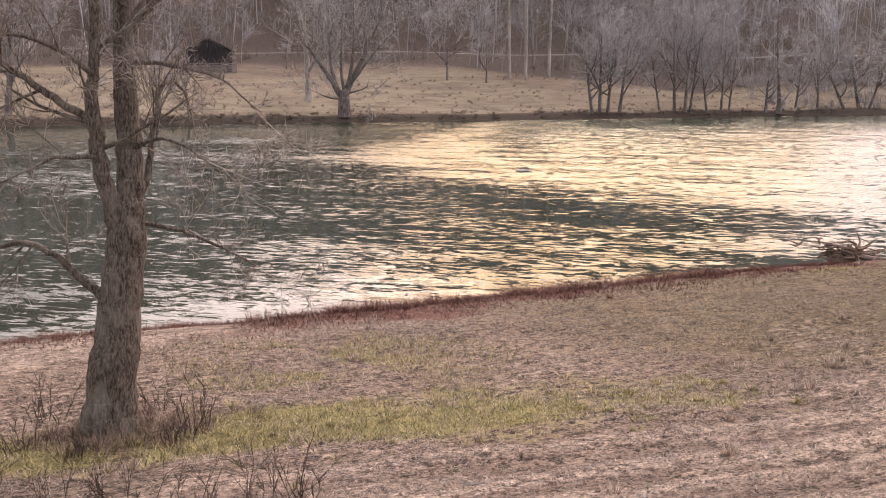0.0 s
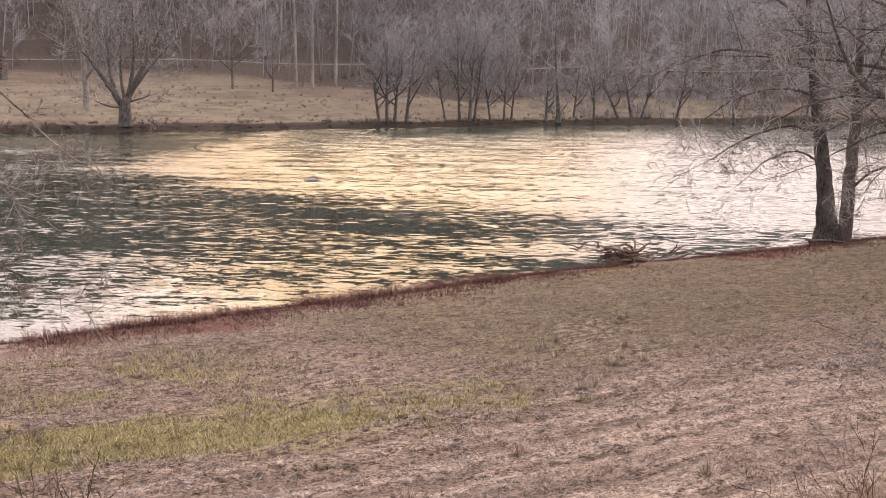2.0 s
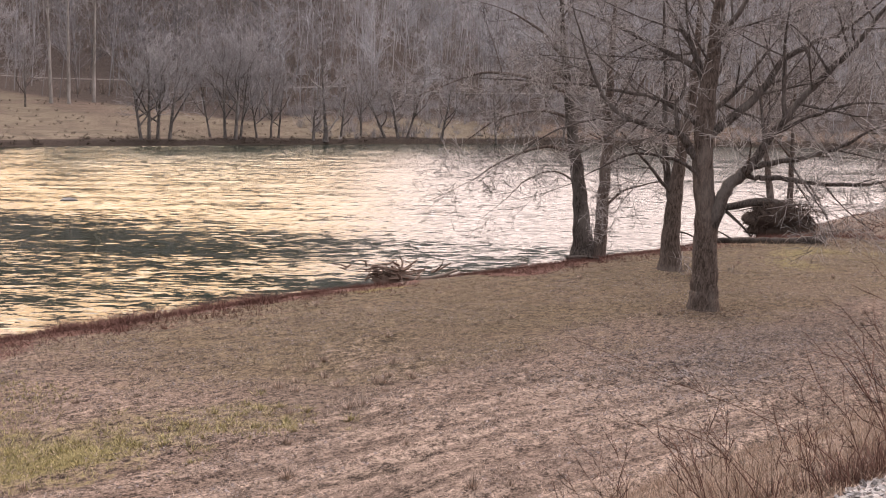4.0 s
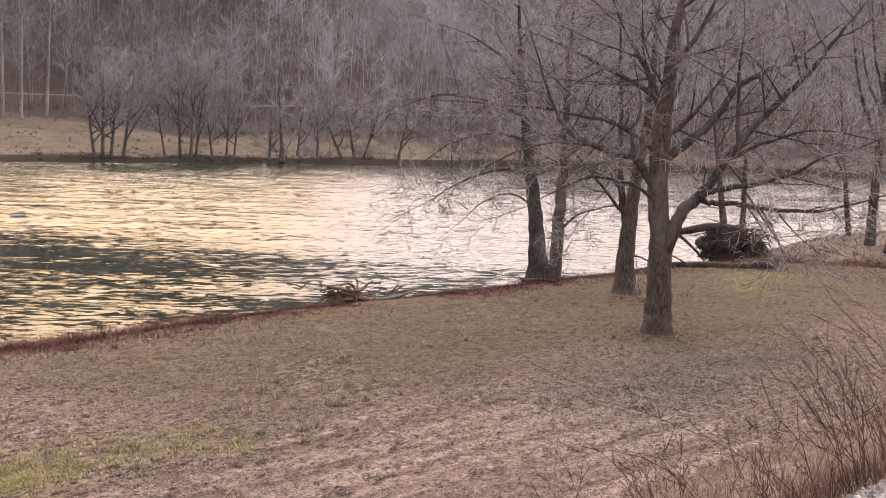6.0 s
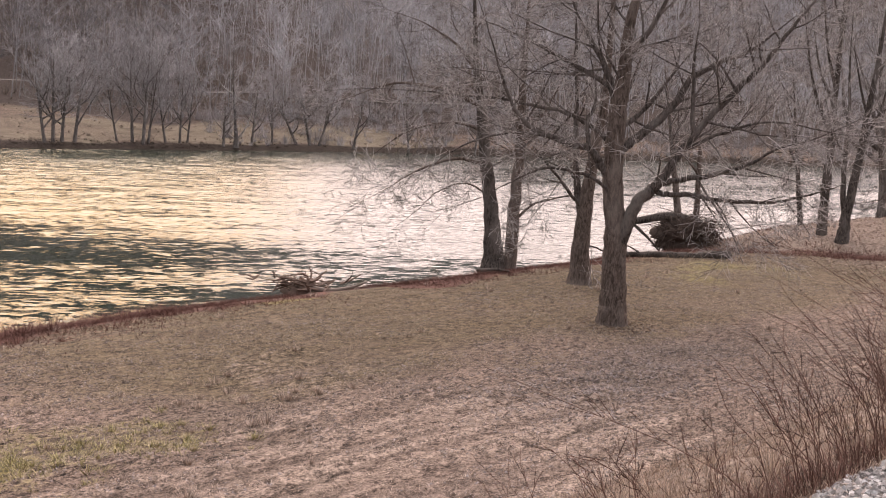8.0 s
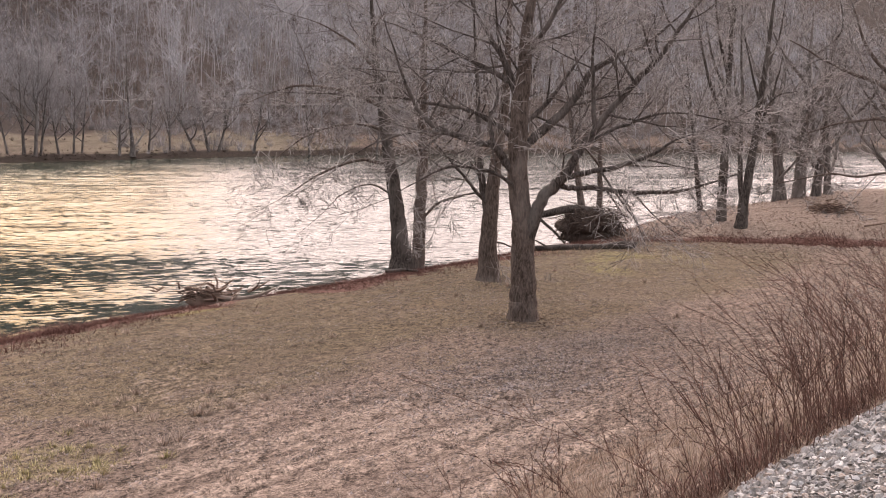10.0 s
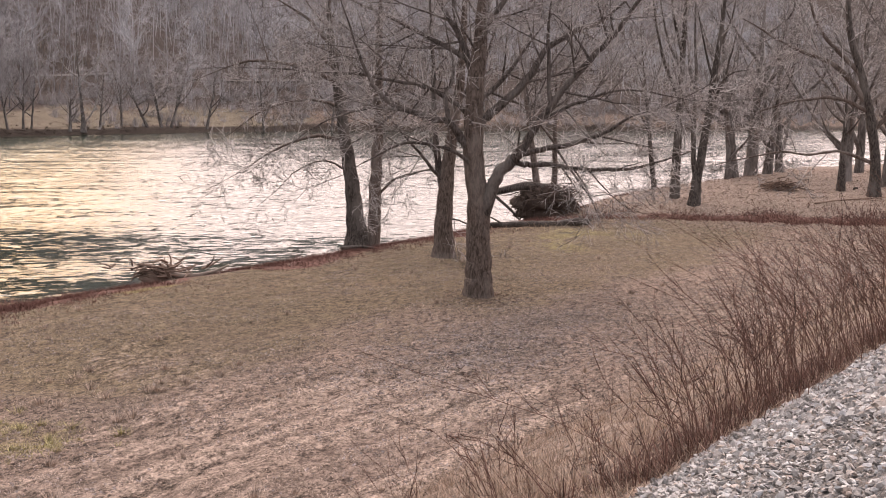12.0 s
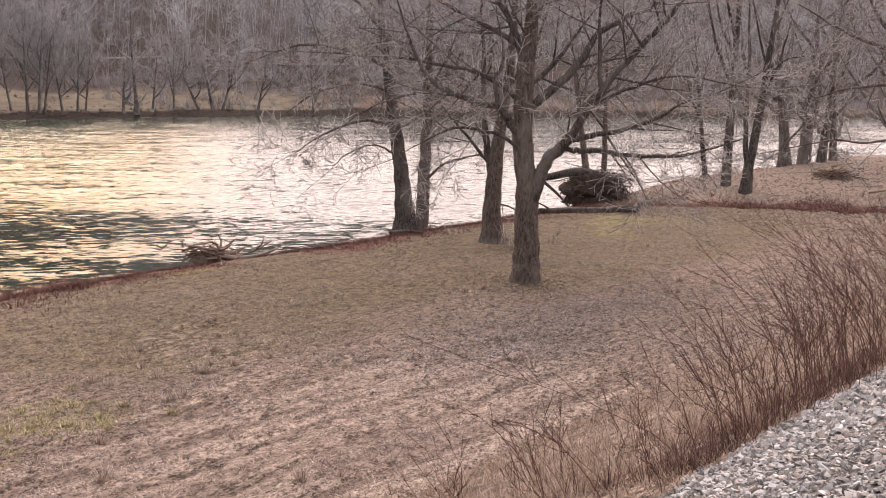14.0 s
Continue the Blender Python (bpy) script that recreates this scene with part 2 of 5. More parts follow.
TWIG_MID = simple("grey_brown_twigs", (0.04, 0.034, 0.032), (0.25, 0.22, 0.21), 6, island=0.85, bump=0)
TWIG_OLD = simple("brown_twigs", (0.045, 0.036, 0.031), (0.36, 0.315, 0.285), 6, island=0.85, bump=0)
# far crowns and brush: lifted, cooler colours with the haze painted in
TWIG_FAR = simple("hazed_distant_twigs", (0.14, 0.128, 0.13), (0.58, 0.545, 0.555), 0.14, island=0.3, bump=0)
STEM_RED = simple("red_brown_stems", (0.012, 0.007, 0.006), (0.21, 0.115, 0.092), 9, island=0.9, bump=0)
STEM_BROWN = simple("dark_brown_stems", (0.02, 0.014, 0.012), (0.13, 0.095, 0.08), 9, island=0.85, bump=0)
WEED_RED = simple("red_shore_weeds", (0.05, 0.024, 0.020), (0.20, 0.10, 0.082), 2.5, island=0.6, bump=0)
STRAW = simple("dry_straw", (0.085, 0.064, 0.053), (0.68, 0.55, 0.465), 1.3, island=0.75, bump=0)
STRAW_OLIVE = simple("olive_dry_straw", (0.075, 0.060, 0.042), (0.54, 0.44, 0.32), 1.3, island=0.75, bump=0)
STRAW_TALL = simple("tall_dry_grass", (0.10, 0.071, 0.054), (0.62, 0.47, 0.365), 1.3, island=0.7, bump=0)
STRAW_PALE = simple("bleached_straw", (0.30, 0.23, 0.18), (0.74, 0.62, 0.53), 1.3, island=0.8, bump=0)
GREEN = simple("winter_green_grass", (0.05, 0.048, 0.016), (0.66, 0.58, 0.31), 1.1, island=0.8, bump=0)
LEAF = simple("fallen_leaves", (0.18, 0.135, 0.112), (0.45, 0.355, 0.295), 2.0, island=0.8, bump=0)
GREY_LEAF = simple("grey_fallen_leaves", (0.15, 0.135, 0.135), (0.42, 0.37, 0.37), 2.0, island=0.8, bump=0)


def stone_material():
    m, t, s = nodes_of("crushed_limestone")
    grain = noise_at(t, 40, 5, 0.6)
    own = t.nodes.new("ShaderNodeNewGeometry").outputs["Random Per Island"]
    col = ramp(t, own, [(0.0, (0.045, 0.042, 0.043)), (0.22, (0.15, 0.142, 0.14)), (0.42, (0.34, 0.322, 0.316)), (0.60, (0.54, 0.52, 0.513)), (0.70, (0.25, 0.19, 0.16)), (0.76, (0.44, 0.36, 0.31)), (0.84, (0.29, 0.30, 0.33)), (1.0, (0.76, 0.745, 0.74))])
    col = mix(t, 0.3, col, ramp(t, grain, [(0.35, (0.12, 0.113, 0.11)), (0.65, (0.62, 0.595, 0.585))]))
    t.links.new(col, s.inputs["Base Color"])
    s.inputs["Roughness"].default_value = 0.85
    s.inputs["Specular IOR Level"].default_value = 0.3
    relief(t, s, grain, 0.4, 0.006)
    return m


STONE = stone_material()
DRIFT = simple("driftwood", (0.07, 0.055, 0.047), (0.36, 0.295, 0.255), 7, island=0.6, bump=0.3)
ROOT = simple("muddy_roots", (0.025, 0.018, 0.015), (0.13, 0.095, 0.08), 4, island=0.6, bump=0.5, depth=0.05)
# ---- ground ----
def ground_material():
    m, t, s = nodes_of("river_land")
    zone = t.nodes.new("ShaderNodeAttribute")
    zone.attribute_name = "zone"
    zone2 = t.nodes.new("ShaderNodeAttribute")
    zone2.attribute_name = "zone_more"
    zone3 = t.nodes.new("ShaderNodeAttribute")
    zone3.attribute_name = "zone_field"
    split, split2, split3 = (t.nodes.new("ShaderNodeSeparateColor") for k in range(3))
    t.links.new(zone3.outputs["Color"], split3.inputs[0])
    t.links.new(zone.outputs["Color"], split.inputs[0])
    t.links.new(zone2.outputs["Color"], split2.inputs[0])
    fine = noise_at(t, 13, 7, 0.78, (0.8, 1.2, 1))
    mid = noise_at(t, 3.6, 5, 0.72, (0.75, 1.3, 1))
    big = noise_at(t, 0.22, 3, 0.5, (0.6, 1.3, 1))
    grain = maths(t, "ADD", maths(t, "MULTIPLY", fine, 0.6), maths(t, "MULTIPLY", mid, 0.4))

    def over(base, amount, dark, light):
        edge = maths(t, "ADD", amount, maths(t, "MULTIPLY", maths(t, "SUBTRACT", mid, 0.5), 1.25))
        keep = maths(t, "MULTIPLY", ramp(t, edge, [(0.35, (0,)), (0.65, (1,))]), maths(t, "GREATER_THAN", amount, 0.01))
        return mix(t, keep, base, ramp(t, grain, [(0.43, dark), (0.59, light)]))

    col = ramp(t, grain, [(0.44, (0.024, 0.018, 0.015)), (0.58, (0.38, 0.288, 0.236))])
    col = mix(t, ramp(t, big, [(0.42, (0,)), (0.62, (0.7,))]), col, ramp(t, grain, [(0.45, (0.027, 0.021, 0.018)), (0.57, (0.215, 0.17, 0.14))]))
    col = over(col, zone3.outputs["Alpha"], (0.022, 0.018, 0.012), (0.25, 0.195, 0.13))
    col = over(col, split3.outputs["Red"], (0.06, 0.045, 0.038), (0.54, 0.43, 0.36))
    swath = noise_at(t, 1.25, 4, 0.6, (0.10, 1.25, 1), distort=0.3)
    col = mix(t, maths(t, "MULTIPLY", ramp(t, swath, [(0.46, (0,)), (0.58, (0.62,))]), ramp(t, split3.outputs["Red"], [(0.0, (0.25,)), (0.5, (1,))])), col,
              ramp(t, grain, [(0.40, (0.075, 0.055, 0.047)), (0.66, (0.25, 0.19, 0.16))]))
    col = over(col, zone2.outputs["Alpha"], (0.025, 0.018, 0.015), (0.15, 0.112, 0.093))
    col = over(col, split3.outputs["Blue"], (0.05, 0.047, 0.045), (0.26, 0.245, 0.238))
    col = over(col, split3.outputs["Green"], (0.075, 0.066, 0.062), (0.27, 0.24, 0.225))
    col = over(col, split.outputs["Red"], (0.085, 0.075, 0.034), (0.31, 0.265, 0.13))
    col = over(col, split.outputs["Green"], (0.12, 0.10, 0.075), (0.31, 0.262, 0.20))
    drift = noise_at(t, 0.33, 4, 0.6, (0.45, 1.0, 1))
    col = mix(t, maths(t, "MULTIPLY", ramp(t, drift, [(0.47, (0,)), (0.60, (0.75,))]), split.outputs["Green"]), col, (0.095, 0.076, 0.06))
    col = over(col, split.outputs["Blue"], (0.028, 0.021, 0.018), (0.15, 0.122, 0.11))
    col = over(col, split2.outputs["Red"], (0.06, 0.03, 0.026), (0.21, 0.115, 0.095))
    col = over(col, split2.outputs["Green"], (0.022, 0.017, 0.015), (0.105, 0.082, 0.068))
    col = over(col, split2.outputs["Blue"], (0.11, 0.084, 0.07), (0.36, 0.285, 0.238))
    t.links.new(col, s.inputs["Base Color"])
    s.inputs["Roughness"].default_value = 0.95
    s.inputs["Specular IOR Level"].default_value = 0.12
    relief(t, s, grain, 0.9, 0.06)
    return m


def spaced(*runs):
    return np.unique(np.concatenate([np.linspace(a, b, n) for a, b, n in runs]).round(3))


gx = spaced((-2500, -300, 8), (-300, -60, 25), (-60, -14, 40), (-14, 60, 200), (60, 125, 90), (125, 330, 80), (330, 800, 50), (800, 3000, 9))
gy = spaced((-2500, -60, 8), (-60, 0, 14), (0, 16, 54), (16, 46, 84), (46, 60, 8), (60, 170, 44), (170, 186, 26), (186, 300, 46), (300, 460, 24), (460, 3000, 9))
X, Y = np.meshgrid(gx, gy)
Z = land(X, Y)
inland, beyond = near_shore(X) - Y, Y - far_shore(X)
wob = bumps(X, Y, 4, 11) - 0.5
greens = (0.42 + 0.34 * step(0.35, 0.6, bumps(X, Y, 1.7, 18))) * step(0.25, 0.75, np.exp(-((Y - 24.2 + 0.09 * X + 2.4 * wob) / 1.35) ** 2) * step(20, 16.5, X) * step(-14, -4, X)
              + 0.62 * np.exp(-((Y - 28 + 3 * wob) / 4.5) ** 2 - ((X - 9) / 5) ** 2)
              + 0.8 * np.exp(-((inland - 4.6 + wob) / 1.0) ** 2 - ((X - 33) / 5) ** 2)
              + 0.62 * np.exp(-((Y - 30 + 4 * wob) / 7.0) ** 2 - ((X - 60) / 14) ** 2)) * (inland > 2)
share = back_of(X, beyond)
edge = 57 - 34 * step(80, 165, X)      # where the pasture ends and the wood begins
rise_ = share + 16 * (bumps(X, Y, 19, 12) - 0.5)
tan = step(1.2, 3, beyond + 5 * (bumps(X, Y, 9, 13) - 0.5)) * step(edge + 11, edge - 11, rise_) * step(235, 190, X) * (1 - 0.35 * step(20, 34, share + 8 * wob)) * (0.55 + 0.6 * step(0.3, 0.6, bumps(0.5 * X, Y, 6, 19)))
woods = step(edge - 9, edge + 9, rise_) * (beyond > 8)
red = (0.25 + 0.75 * step(2, 14, X)) * step(6.5, 3.6, inland + 5 * wob) * step(-1, 0, inland) + step(0.25, 0.7, np.exp(-((terrace(X, Y) + 0.2 + 1.5 * wob) / 2.0) ** 2) + 0.8 * np.exp(-((inland - 5) / 3) ** 2) * step(66, 76, X)) * step(128, 108, X) * (Y > 9)
mud = step(1.0, -0.2, inland) * (inland > -14) + step(2.6, 1.2, beyond + 2 * (bumps(X, Y, 9, 13) - 0.5)) * (beyond > -14) + (inland < -14) * (beyond < -14)
slope = from_track(X, Y)
litter = step(0.5, 3, terrace(X, Y) + 3 * wob) * step(40, 36, Y) * step(8, 12, Y) + 0.55 * step(5.2, 5.8, slope) * step(13, 11, slope) * step(9, 18, X)
pale = (0.75 * step(21.5, 19.5, Y + 3 * wob + 0.06 * X) * step(13, 14, Y) + 0.6 * step(31, 35, Y - 0.5 * (X - 5) + 4 * wob) * step(22, 8, X) + 0.35 * (bumps(X, Y, 5, 14) > 0.6)) * (inland > 2.5) * step(60, 45, X) * (0.25 + 1.5 * windrow(X, Y)) * (1 - 0.65 * step(23, 31, X))
furrow = (0.30 + 0.16 * step(24, 10, X)) * step(0.40, 0.08, windrow(X, Y) + 0.6 * (bumps(X, Y, 0.8, 17) - 0.5))
grey = 0.32 * step(0.3, 0.7, np.exp(-((Y - 17.5 + 3 * wob) / 3.2) ** 2 - ((X - 27) / 6.5) ** 2) + 0.7 * np.exp(-((Y - 21 + 3 * wob) / 4) ** 2 - ((X - 36) / 5) ** 2))
olive = 0.62 * step(21.5, 26, Y + 5 * wob + 0.05 * X) * step(8, 22, X) * step(82, 68, X) * (inland > 3.5)
ny, nx = X.shape
i, j = np.meshgrid(np.arange(ny - 1), np.arange(nx - 1), indexing="ij")
quad = np.stack([i * nx + j, i * nx + j + 1, (i + 1) * nx + j + 1, (i + 1) * nx + j], -1).reshape(-1, 4)
ground = new("ground", mesh_of("ground", np.stack([X, Y, Z], -1).reshape(-1, 3), quad, ground_material(), True))
for name, chans in (("zone", (greens, tan, woods)), ("zone_more", (red, mud, litter)), ("zone_field", (pale, grey, 1.0 * (from_track(X, Y) < 5.3) * (from_track(X, Y) > -12)))):
    layer = ground.data.color_attributes.new(name, "FLOAT_COLOR", "POINT")
    rgba = np.stack([*(np.clip(c, 0, 1) for c in chans), olive if name == "zone_field" else furrow if name == "zone_more" else np.ones_like(X)], -1)
    layer.data.foreach_set("color", rgba.astype(np.float32).ravel())
tagged(ground, "dry winter riverside field and wooded hillside", "ground", kind="structure")


# ---- water: a sheet with low wavelets, glassy in slicks and ruffled by the wind between them ----
def water_material():
    m, t, s = nodes_of("river_water")
    s.inputs["Base Color"].default_value = (0.012, 0.022, 0.013, 1)
    s.inputs["IOR"].default_value = 1.33
    att = t.nodes.new("ShaderNodeAttribute")
    att.attribute_name = "ruffle"
    turned = t.nodes.new("ShaderNodeMapping")      # wind streaks lie across the stream
    turned.inputs["Rotation"].default_value = (0, 0, radians(38.3))
    t.links.new(t.nodes.new("ShaderNodeNewGeometry").outputs["Position"], turned.inputs["Vector"])
    ripple = noise_at(t, 2.0, 4, 0.7, (0.40, 1.0, 1), turned.outputs[0], 0.5)
    streak = noise_at(t, 0.28, 3, 0.6, (0.30, 1.0, 1), turned.outputs[0], 0.4)
    patch = noise_at(t, 0.075, 2, 0.5, (0.35, 1.0, 1), turned.outputs[0], 0.3)
    mottle = maths(t, "ADD", maths(t, "MULTIPLY", ripple, 0.66), maths(t, "ADD", maths(t, "MULTIPLY", streak, 0.20), maths(t, "MULTIPLY", patch, 0.18)))
    wind = maths(t, "ADD", att.outputs["Fac"], maths(t, "MULTIPLY", maths(t, "SUBTRACT", mottle, 0.51), 4.2))
    wind = ramp(t, wind, [(0.40, (0,)), (0.68, (1,))])
    t.links.new(ramp(t, wind, [(0.0, (0.04,)), (1.0, (0.17,))]), s.inputs["Roughness"])
    # lopsided wind ripples: long faces lean down the wind towards the near bank, short steep backs hide behind them
    small = noise_at(t, 1.9, 3, 0.65, (0.5, 1.0, 1), turned.outputs[0], 0.3)
    swell = noise_at(t, 0.45, 3, 0.6, (0.30, 1.0, 1), turned.outputs[0], 0.4)
    chop = maths(t, "SUBTRACT", maths(t, "ADD", maths(t, "MULTIPLY", small, 0.6), maths(t, "MULTIPLY", swell, 0.4)), 0.5)
    rough_face = maths(t, "ADD", maths(t, "MULTIPLY", chop, 1.25), 0.135)
    calm_face = maths(t, "ADD", maths(t, "MULTIPLY", chop, 0.16), 0.012)
    face = maths(t, "ADD", maths(t, "MULTIPLY", rough_face, wind), maths(t, "MULTIPLY", calm_face, maths(t, "SUBTRACT", 1.0, wind)))
    side = maths(t, "MULTIPLY", maths(t, "SUBTRACT", noise_at(t, 1.3, 2, 0.5, None, turned.outputs[0]), 0.5), maths(t, "ADD", maths(t, "MULTIPLY", wind, 0.35), 0.04))
    normal = t.nodes.new("ShaderNodeCombineXYZ")
    t.links.new(maths(t, "ADD", maths(t, "MULTIPLY", face, -0.62), maths(t, "MULTIPLY", side, 0.79)), normal.inputs[0])
    t.links.new(maths(t, "ADD", maths(t, "MULTIPLY", face, -0.79), maths(t, "MULTIPLY", side, -0.62)), normal.inputs[1])
    normal.inputs[2].default_value = 1.0
    upright = t.nodes.new("ShaderNodeVectorMath")
    upright.operation = "NORMALIZE"
    t.links.new(normal.outputs[0], upright.inputs[0])
    t.links.new(upright.outputs[0], s.inputs["Normal"])
    return m


wx = spaced((-2500, -40, 6), (-40, -4, 24), (-4, 70, 110), (70, 130, 50), (130, 320, 50), (320, 600, 30), (600, 3000, 6))
wy = spaced((-2000, 0, 8), (0, 38, 10), (38, 75, 70), (75, 120, 45), (120, 182, 50), (182, 400, 6))
WX, WY = np.meshgrid(wx, wy)
g = np.random.default_rng(15)
waves, slope_of = np.zeros_like(WX), 0.05
warp = 1.2 * (bumps(WX, WY, 5, 51) - 0.5), 1.2 * (bumps(WX, WY, 4, 52) - 0.5)
for k in range(36):
    length = 2.0 * 2.4 ** g.random()
    turn = g.normal(0.95, 0.3)
    amp = length / (2 * np.pi) * slope_of / 36**0.5 * 1.4
    waves += amp * np.sin((math.cos(turn) * (WX + warp[0]) + math.sin(turn) * (WY + warp[1])) * 2 * np.pi / length + g.uniform(0, 6.28))
across, along = 0.79 * WX - 0.62 * WY, 0.62 * WX + 0.79 * WY
# open wind-ruffled water above the line, sheltered broken water below it towards the near bank
line = np.interp(across, [-60, -44, -14, 3, 14, 30, 60], [120, 104, 88, 81, 78, 64, 40]) + 7 * (bumps(0.5 * across, along, 9, 53) - 0.5)
open_ = step(-9, 14, along - line)
sheltered = 0.215 + 0.255 * step(-26, -2, across) + 0.25 * step(8, 26, across) + 0.08 * step(64, 48, along) * step(-14, -24, across) - 0.05 * step(-24, -12, across) * step(12, 0, across) - 0.04 * step(-20, -40, across)
ruffle = sheltered + (0.95 - sheltered) * open_
west = step(-38, -46, across + 5 * (bumps(along, along, 12, 57) - 0.5))
ruffle = ruffle + (0.39 + 0.07 * step(120, 60, along) - ruffle) * west * step(66, 84, along)
ruffle = (ruffle - 0.42 * step(95, 150, WX)) * step(0.2, 2.5, far_shore(WX) - WY + 2 * step(70, 100, WX))
ruffle = ruffle - 0.32 * step(6.5, 1.5, WY - near_shore(WX)) * step(26, 40, WX) * step(68, 56, WX) * step(0.35, 0.6, bumps(WX, WY, 4.5, 58))
calm = step(0.5, 0.2, ruffle)
waves *= (1.0 - 0.6 * calm) * step(-60, -30, WX) * step(120, 80, WX) * step(36, 39, WY) * step(110, 75, WY)
ny, nx = WX.shape
i, j = np.meshgrid(np.arange(ny - 1), np.arange(nx - 1), indexing="ij")
quad = np.stack([i * nx + j, i * nx + j + 1, (i + 1) * nx + j + 1, (i + 1) * nx + j], -1).reshape(-1, 4)
river = new("water", mesh_of("water", np.stack([WX, WY, waves], -1).reshape(-1, 3), quad, water_material(), True))
layer = river.data.attributes.new("ruffle", "FLOAT", "POINT")
layer.data.foreach_set("value", ruffle.astype(np.float32).ravel())
tagged(river, "wide rippled river reflecting a golden evening sky", "river", kind="structure")


# ---- bare trees ----
def unit(v):
    return v / (math.sqrt(v[0] * v[0] + v[1] * v[1] + v[2] * v[2]) + 1e-9)


def square(a, b):
    return np.array([a[1] * b[2] - a[2] * b[1], a[2] * b[0] - a[0] * b[2], a[0] * b[1] - a[1] * b[0]])


def sprout(heap, p, way, length, r, level, g, droop=0.0, kids=(5, 6, 5), bare=0.3, thin=0.009):
    """A branch with side branches, down to twigs."""
    n = 5 if level > 1 else 4 if level else 3 if thin < 0.008 else 2
    pts, w = [p], way
    for k in range(n - 1):
        w = unit(w + g.normal(0, 0.085, 3) + np.array([0, 0, 0.08 - droop]))
        pts.append(pts[-1] + w * length / (n - 1))
    pts = np.array(pts)
    (heap.thick if heap.thick and r > 0.017 else heap).rod(pts, np.linspace(max(r, thin), max(r * 0.3, thin * 0.75), n), 3 if r < 0.03 else 5)
    if level == 0:
        return
    count = kids[-level]
    for k in range(count):
        u = bare + (1 - bare) * (k + g.random()) / count
        i = min(int(u * (n - 1)), n - 2)
        q = pts[i] + (pts[i + 1] - pts[i]) * (u * (n - 1) - i)
        side = unit(square(unit(pts[i + 1] - pts[i]), g.normal(0, 1, 3)))
        way2 = unit(unit(pts[i + 1] - pts[i]) * g.uniform(0.5, 1.1) + side * g.uniform(0.5, 1.0) + np.array([0, 0, 0.10 - droop]))
        sprout(heap, q, way2, length * g.uniform(0.42, 0.75) * (1.15 - 0.45 * u), r * (1 - 0.7 * u) * 0.55, level - 1, g, droop, kids, 0.15, thin)


